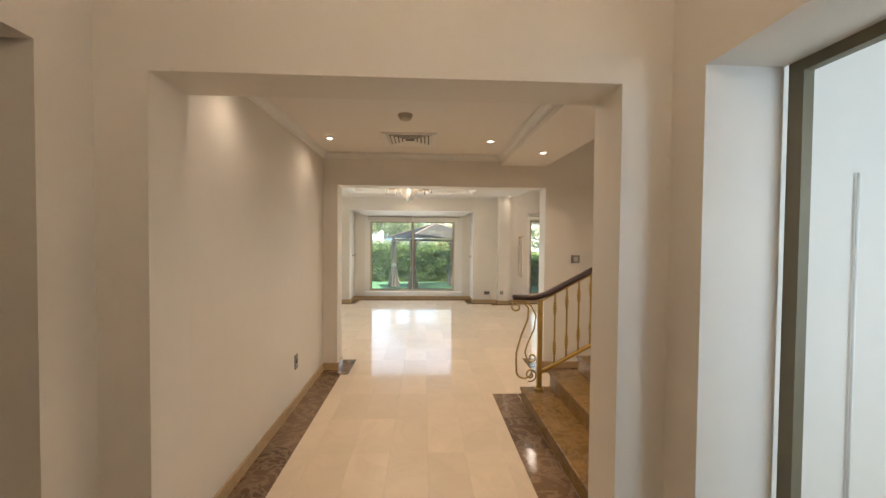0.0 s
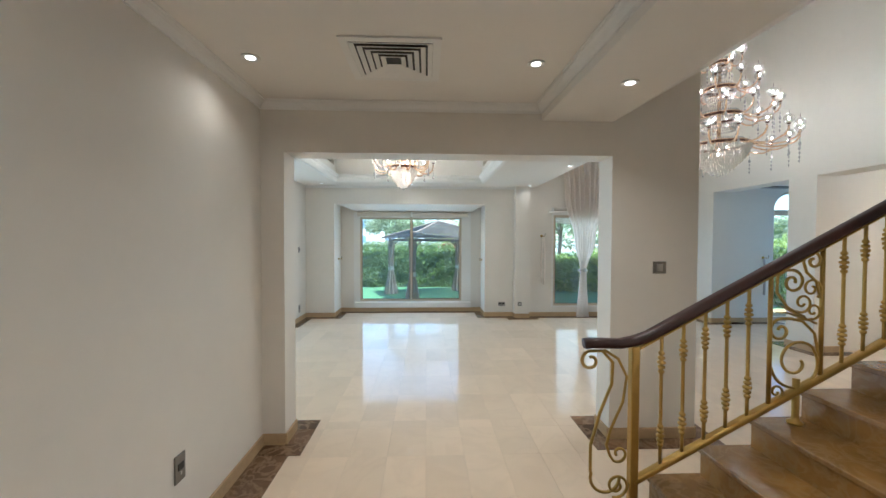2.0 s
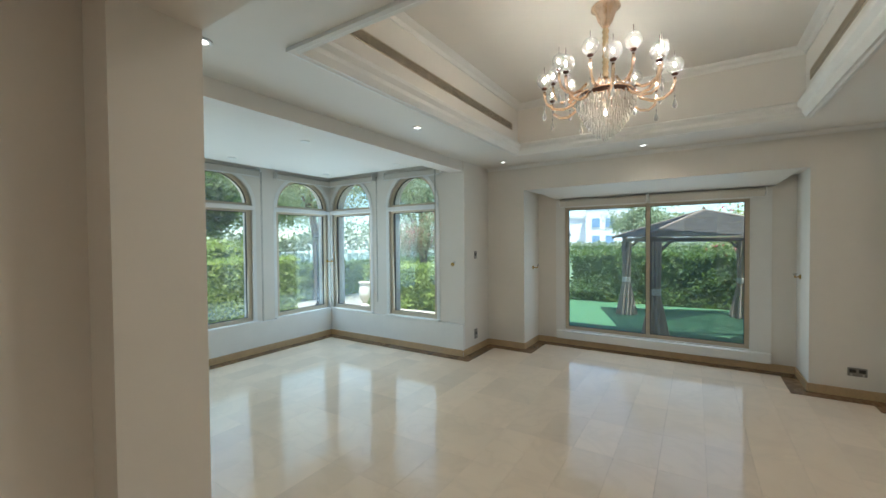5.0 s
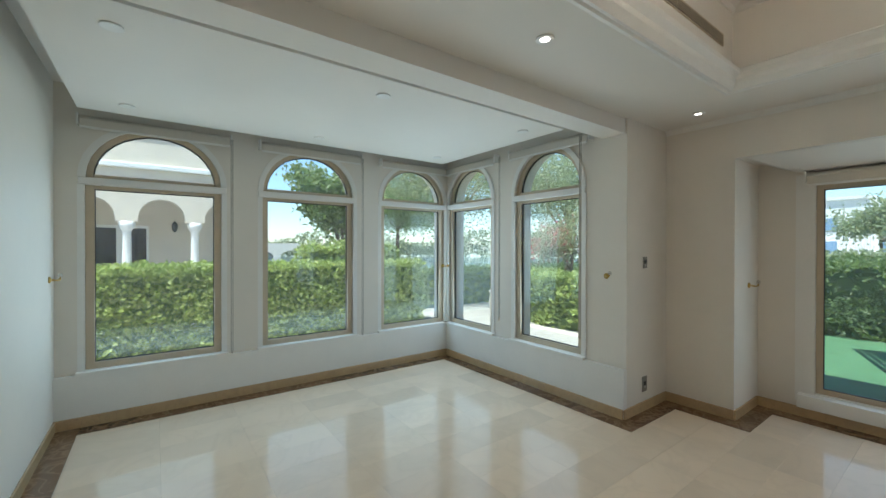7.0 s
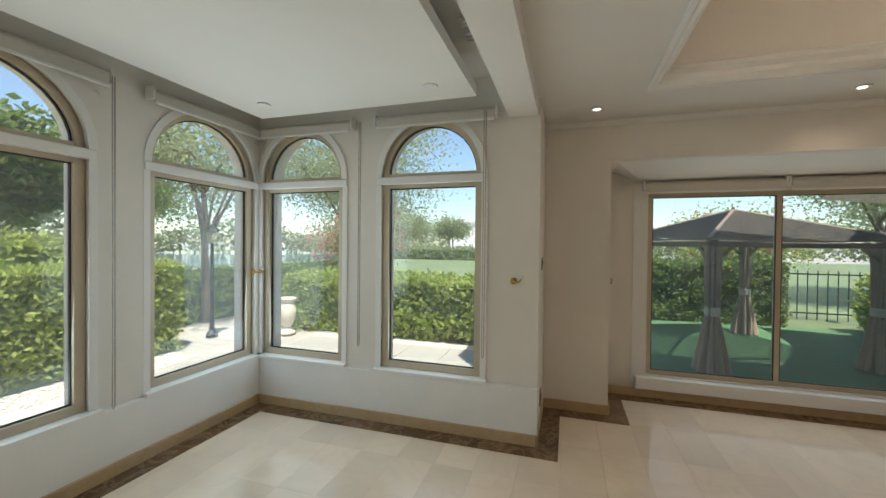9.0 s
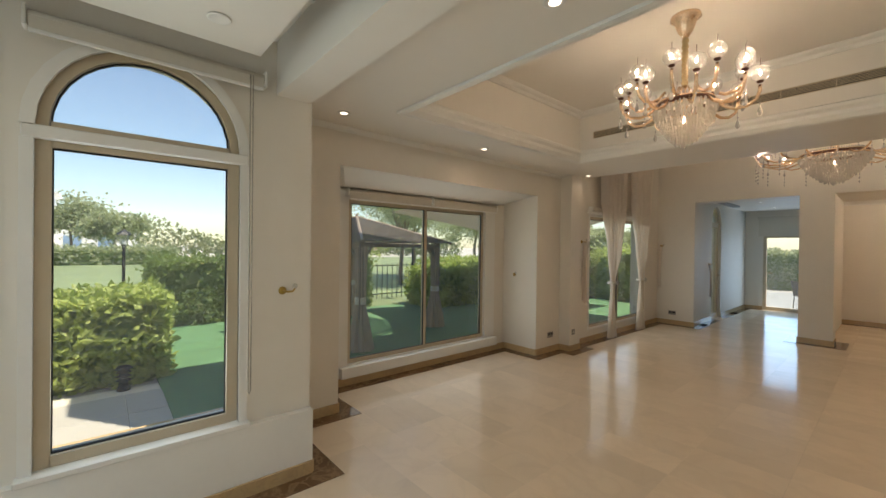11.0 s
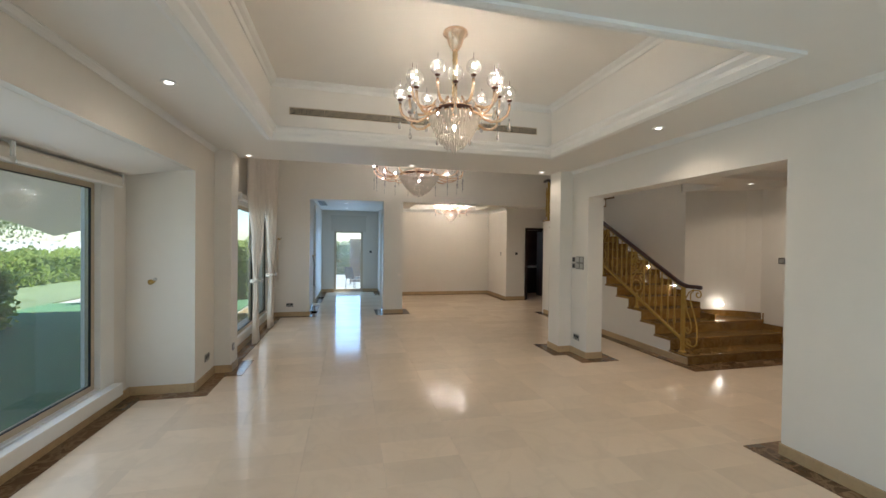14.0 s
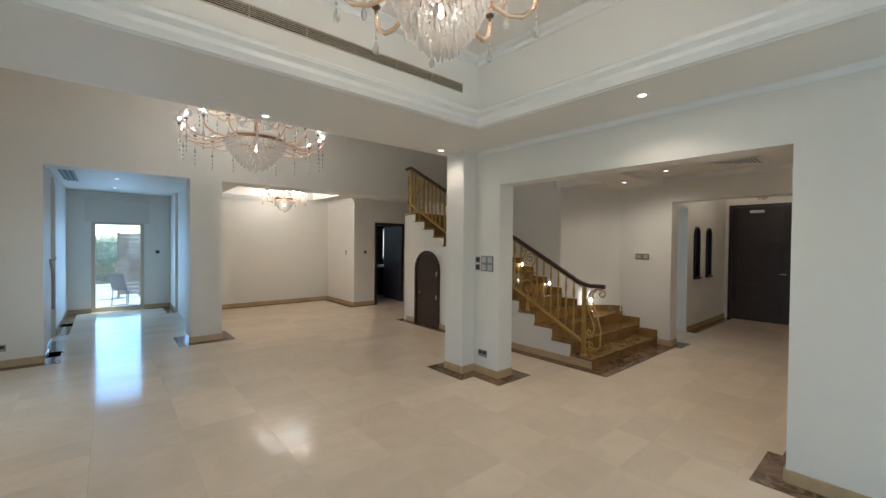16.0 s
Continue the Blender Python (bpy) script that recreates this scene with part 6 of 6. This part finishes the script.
# gazebo
gaz = thing("gazebo", "brown timber gazebo with a slatted pyramid roof and tied curtains", "gazebo", pose(1.09, 14.44, -0.15))
CORNER = [radians(64 + 90 * k) for k in range(4)]
for k in range(4):
    a0, a1 = CORNER[k], CORNER[(k + 1) % 4]
    for j in range(16):
        f0, f1 = j / 16, (j + 1) / 16 - 0.016
        r0, r1, z0, z1 = 2.07 * (1 - f0), 2.07 * (1 - f1), 1.83 + 0.52 * f0 + 0.022, 1.83 + 0.52 * f1
        bm = bmesh.new()
        q = [(r0 * math.cos(a0), r0 * math.sin(a0), z0), (r0 * math.cos(a1), r0 * math.sin(a1), z0), (r1 * math.cos(a1), r1 * math.sin(a1), z1), (r1 * math.cos(a0), r1 * math.sin(a0), z1)]
        extrude(bm, q, (0, 0, 0.025))
        part("roof_slat", bm, SLAT, gaz)
    bm = bmesh.new()
    tube(bm, [(2.08 * math.cos(a0), 2.08 * math.sin(a0), 1.85), (0, 0, 2.38)], 0.03, 6)
    part("rafter", bm, TEAK, gaz)
    px, py = 1.74 * math.cos(a0), 1.74 * math.sin(a0)
    bm = boxes((px - 0.05, px + 0.05, py - 0.05, py + 0.05, 0.0, 1.86))
    part("post", bm, TEAK, gaz)
    bm = bmesh.new()
    qx, qy = 1.74 * math.cos(a1), 1.74 * math.sin(a1)
    tube(bm, [(px, py, 1.79), (qx, qy, 1.79)], 0.055, 4)
    part("beam", bm, TEAK, gaz)
    bm = bmesh.new()
    for s in (0.12,):
        tube(bm, [(px, py, 1.50), (px + (qx - px) * s, py + (qy - py) * s, 1.78)], 0.03, 4)
        tube(bm, [(qx, qy, 1.50), (qx + (px - qx) * s, qy + (py - qy) * s, 1.78)], 0.03, 4)
    part("brace", bm, TEAK, gaz)
    bm = bmesh.new()
    prof = [(0.20, 0.02), (0.14, 0.4), (0.075, 0.78), (0.068, 0.86), (0.075, 0.95), (0.085, 1.4), (0.095, 1.76)]
    rings = []
    for r, z in prof:
        rings.append([bm.verts.new((px * 0.98 + r * (1 + 0.22 * math.sin(9 * t)) * math.cos(t), py * 0.98 + r * (1 + 0.22 * math.sin(9 * t)) * math.sin(t), z)) for t in [2 * math.pi * u / 72 for u in range(72)]])
    for a, b in zip(rings, rings[1:]):
        for u in range(72):
            bm.faces.new((a[u], a[(u + 1) % 72], b[(u + 1) % 72], b[u]))
    cloth = part("curtain", bm, TAUPE, gaz, "gathered taupe curtain round the post", True)
    part("tie", lathe(bmesh.new(), [(0.090, 0.79), (0.096, 0.81), (0.096, 0.89), (0.090, 0.91)], (px * 0.98, py * 0.98, 0), 20), SAIL, cloth, "pale fabric tie")
part("finial", lathe(bmesh.new(), [(0.05, 2.34), (0.055, 2.37), (0.02, 2.40), (0.03, 2.43), (0.0, 2.46)]), TEAK, gaz)
part("base", boxes((-0.02, 0.02, -0.02, 0.02, -0.01, 0.0)), TEAK, gaz)

# shade sail over the lawn
bm = bmesh.new()
rows = []
A_, B_, C_, D_ = Vector((1.6, 11.9, 3.0)), Vector((9.6, 11.9, 2.9)), Vector((3.0, 16.0, 2.55)), Vector((9.2, 16.2, 1.72))
for i in range(25):
    u = i / 24
    row = []
    for j in range(13):
        v = j / 12
        p = A_.lerp(B_, u).lerp(C_.lerp(D_, u), v)
        p.y -= 0.5 * math.sin(math.pi * u) * v
        p.x += 0.5 * math.sin(math.pi * v) * (1 - u)
        p.z += 0.12 * math.sin(math.pi * u) * math.sin(math.pi * v)
        row.append(bm.verts.new(p))
    rows.append(row)
for a, b in zip(rows, rows[1:]):
    for k in range(12):
        bm.faces.new((a[k], a[k + 1], b[k + 1], b[k]))
sail = thing("shade_sail", "large cream shade sail stretched over the lawn", "shade sail")
cloth = part("cloth", bm, CANOPY, sail, "", True)

part("cord", tube(bmesh.new(), [(1.6, 11.9, 2.98), (3.6, 12.6, 2.82), (6.2, 13.1, 2.66), (9.5, 13.4, 2.5)], 0.008, 5), IRON, sail, "dark edge cord")

# fence, lamps
fence = thing("garden_fence", "black iron garden fence with upright bars", "fence", pose(0, 0, -0.15))
for k in range(54):
    x = -1.8 + 0.2 * k
    part("bar", boxes((x - 0.009, x + 0.009, 18.35, 18.368, 0, 1.2)), IRON, fence)
for z in (0.15, 1.1):
    part("rail", boxes((-1.9, 9.0, 18.345, 18.373, z, z + 0.03)), IRON, fence)


def garden_lamp(x, y, high):
    g = thing("garden_lamp", "black garden lamp post with a lantern head", "lamp post", pose(x, y, -0.16))
    part("post", lathe(bmesh.new(), [(0.10, 0), (0.10, 0.05), (0.05, 0.12), (0.035, 0.3), (0.03, high - 0.3), (0.05, high - 0.26)], seg=10), IRON, g)
    part("lantern", lathe(bmesh.new(), [(0.06, high - 0.26), (0.11, high - 0.05), (0.10, high - 0.04)], seg=6), SHADE, g)
    part("cap", lathe(bmesh.new(), [(0.15, high - 0.04), (0.09, high + 0.02), (0.03, high + 0.06), (0.0, high + 0.1)], seg=6), IRON, g)


garden_lamp(-7.9, 12.2, 2.0)
garden_lamp(4.9, 17.6, 2.1)
garden_lamp(7.6, 16.6, 2.1)
garden_lamp(-2.6, 18.0, 2.0)


# neighbouring house with an arcade
nb = thing("neighbour_house", "cream stuccoed neighbouring house with an arched arcade", "house", pose(-15.2, 0, -0.18))
bm = bmesh.new()
ARC = [(y, y + 1.2) for y in (-1.16, 0.59, 2.34, 4.09, 5.84, 7.59)]
edge = -6.0
for a, b in ARC:
    add_lintel(bm, a, b, 2.65, 0.58, 5.8, -0.16, 0.16)
    if a - edge > 0.3:
        add_box(bm, edge, a, -0.16, 0.16, 2.52 if edge > -6 else 0, 5.8)
    edge = b
add_box(bm, ARC[-1][1], 9.3, -0.16, 0.16, 0, 5.8)
bmesh.ops.transform(bm, matrix=Matrix(((0, -1, 0, 0), (1, 0, 0, 0), (0, 0, 1, 0), (0, 0, 0, 1))), verts=bm.verts[:])
part("arcade", bm, STUCCO, nb)
for (a, b), (c, d) in zip(ARC, ARC[1:]):
    y = (b + c) / 2
    part("column", lathe(bmesh.new(), [(0.17, 0), (0.17, 0.1), (0.12, 0.16), (0.11, 2.2), (0.15, 2.3), (0.2, 2.36), (0.22, 2.52)], (0, y, 0), 16), WHITE, nb, "white round column", True)
part("wall", boxes((-2.6, -2.3, -6, 9.3, 0, 5.8)), STUCCO, nb)
part("roof", boxes((-9, 0.35, -6.3, 9.6, 5.8, 6.0)), STUCCO, nb)
part("cornice", soft_box(0.161, 0.30, -6.1, 9.4, 4.12, 4.28, 0.03), WHITE, nb)
for y0 in (4.43, 5.26):
    w_ = part("window", boxes((-2.3, -2.26, y0, y0 + 0.82, 0.2, 2.5)), WHITE, nb)
    part("pane", boxes((-2.262, -2.25, y0 + 0.07, y0 + 0.75, 0.28, 2.4)), MATS["black_glass"], w_)
lan = part("lantern", lathe(bmesh.new(), [(0.02, -0.28), (0.09, -0.2), (0.12, 0.0), (0.03, 0.1), (0.0, 0.14)], (-2.16, 6.84, 2.56), 6), IRON, nb, "black wall lantern")

# far villa
villa = thing("far_villa", "pale two storey villa far behind the garden", "house", pose(-9, 70, -0.18))
part("wall", boxes((-4.8, 1.9, 0, 8, 0, 7.3), (1.9, 9.5, 1.5, 8, 0, 5.0), (-12, -4.8, 2, 8, 0, 5.5)), HAZED_WALL, villa)
part("roof", boxes((-5.1, 2.2, -0.3, 8.3, 7.3, 7.6), (2.21, 9.8, 1.2, 8.3, 5.0, 5.25), (-12.3, -5.11, 1.7, 8.3, 5.5, 5.8)), HAZED_WALL, villa)
# light blue panes: distance haze mixed into the glass colour
VG = material("hazed_villa_glass", (0.22, 0.33, 0.48), 0.15)
for x, y, z, wide, high in ((-3.9, 0, 0.8, 1.35, 1.8), (-1.9, 0, 0.8, 1.35, 1.8), (-3.9, 0, 3.7, 1.35, 1.6), (-1.9, 0, 3.7, 1.35, 1.6), (2.5, 1.5, 0.7, 1.8, 2.0), (5.6, 1.5, 0.7, 1.8, 2.0)):
    w_ = part("window", boxes((x, x + wide, y - 0.08, y - 0.001, z, z + high)), WHITE, villa)
    part("pane", boxes((x + 0.1, x + wide - 0.1, y - 0.12, y - 0.081, z + 0.1, z + high - 0.1)), VG, w_)
bridge = thing("lake_bridge", "pale low arched bridge over the lake", "bridge", pose(-70, 22, -0.14))
bm = bmesh.new()
for k in range(5):
    add_lintel(bm, -23 + 8 * k, -16 + 8 * k, 0.0, 1.3, 2.3, -1.5, 1.5)
    add_box(bm, -24 + 8 * k, -23 + 8 * k, -1.5, 1.5, 0.0, 2.3)
bmesh.ops.transform(bm, matrix=Matrix.Rotation(radians(90), 4, "Z"), verts=bm.verts[:])
part("arches", bm, STUCCO, bridge)

hedge("tall green hedge beyond the side door", 10.6, 15.5, 14.5, 15.6, 2.3, 7000, 0.16, PALE, 10, loose=0.3)
hedge("green hedge beyond the terrace door", 20.6, 21.8, 5.5, 13.0, 1.6, 8000, 0.14, PALE, 6, loose=0.3)
structure("terrace_east", boxes((11.2, 19.4, 5.0, 13.0, -0.2, -0.165)), material("grey_terrace_paving", (0.26, 0.27, 0.27), 0.7, spread=0.2, scale=1.5, bump=0.2, bump_scale=30), "grey paved terrace outside the glazed door")
screen = thing("timber_screen", "brown slatted timber screen standing on the terrace", "screen", pose(15.0, 8.6, -0.165))
for y in (-0.26, 0.26):
    part("post", boxes((-0.03, 0.03, y - 0.03, y + 0.03, 0, 2.02)), TEAK, screen)
for k in range(16):
    part("slat", boxes((-0.012, 0.012, -0.23, 0.23, 0.08 + 0.12 * k, 0.185 + 0.12 * k)), TEAK, screen)
patio = thing("patio_chair", "dark wire garden chair on the terrace", "chair", pose(13.0, 8.7, -0.165, 0, 0, 40))
for x, y in ((-0.22, -0.22), (0.22, -0.22), (-0.22, 0.22), (0.22, 0.22)):
    part("leg", tube(bmesh.new(), [(x * 1.1, y * 1.1, 0), (x, y, 0.42)], 0.012, 6), IRON, patio)
part("seat", soft_box(-0.25, 0.25, -0.25, 0.25, 0.42, 0.45, 0.01), IRON, patio)
part("backrest", extrude(bmesh.new(), [(-0.24, 0.22, 0.45), (0.24, 0.22, 0.45), (0.22, 0.32, 0.88), (-0.22, 0.32, 0.88)], (0, 0.02, 0)), IRON, patio)

# ---- floor slabs ----
TX, TY, OX, OY = 0.295, 0.59, 0.14, 8.05
full = mesh_of("tile", boxes((0.0004, TX - 0.0004, 0.0004, TY - 0.0004, -0.013, 0)), CREAM)
for name, label, rects in (
        ("floor_living", "polished cream marble slabs of the living room", [(-4.53, 6.45, 5.55, 10.5), (-1.22, 1.98, 10.5, 11.18)]),
        ("floor_hall", "polished cream marble slabs of the hall", [(-0.6, 6.45, 2.21, 5.55), (-0.56, 2.0, -1.7, 2.21), (2.0, 3.8, -0.5, 1.94), (-2.5, -0.56, 0, 1.94)]),
        ("floor_dining", "polished cream marble slabs of the dining side", [(6.45, 10.9, 4.2, 9.9), (6.45, 10.4, 2.1, 4.2)])):
    base = structure(name, boxes(*[(r[0], r[1], r[2], r[3], -0.0139, -0.0132) for r in rects]), BEIGE, label)
    for x0, x1, y0, y1 in rects:
        for i in range(math.floor((x0 - OX) / TX), math.ceil((x1 - OX) / TX)):
            for j in range(math.floor((y0 - OY) / TY), math.ceil((y1 - OY) / TY)):
                xa, xb, ya, yb = max(x0, OX + i * TX), min(x1, OX + i * TX + TX), max(y0, OY + j * TY), min(y1, OY + j * TY + TY)
                if xb - xa < 0.02 or yb - ya < 0.02:
                    continue
                if xb - xa > TX - 1e-4 and yb - ya > TY - 1e-4:
                    put("tile", full, base, (xa, ya, 0))
                else:
                    put("tile", mesh_of("tile_cut", boxes((0.0004, xb - xa - 0.0004, 0.0004, yb - ya - 0.0004, -0.013, 0)), CREAM), base, (xa, ya, 0))

# dark marble border along the walls
border = bpy.data.objects["floor"]
BW = 0.17
for x0, y0, x1, y1, sx, sy in WALLS:
    if (x0, y0, x1) == (1.53, 2.21, 1.70):
        continue
    wide = 0.26 if (x0 == -0.58 and sx) else BW
    z = 0.004 if sx else 0.0055
    if sy:
        x0, x1 = x0 - (BW if y0 != 4.30 else 0), x1 + BW
    long = math.hypot(x1 - x0, y1 - y0)
    n = max(1, round(long / 0.6))
    for k in range(n):
        a, b = long * k / n + 0.0004, long * (k + 1) / n - 0.0004
        if sx:
            bm = boxes((min(0, sx * wide), max(0, sx * wide), a, b, -0.004, 0))
            put("border_tile", mesh_of("border_tile", bm, DARK), border, (x0, y0, z))
        else:
            bm = boxes((a, b, min(0, sy * wide), max(0, sy * wide), -0.004, 0))
            put("border_tile", mesh_of("border_tile", bm, DARK), border, (x0, y0, z))
for k in range(4):
    put("border_tile", mesh_of("border_tile", boxes((0, 0.27, 0.001, 0.56, -0.004, 0)), DARK), border, (1.44, 2.22 + 0.562 * k, 0.007))
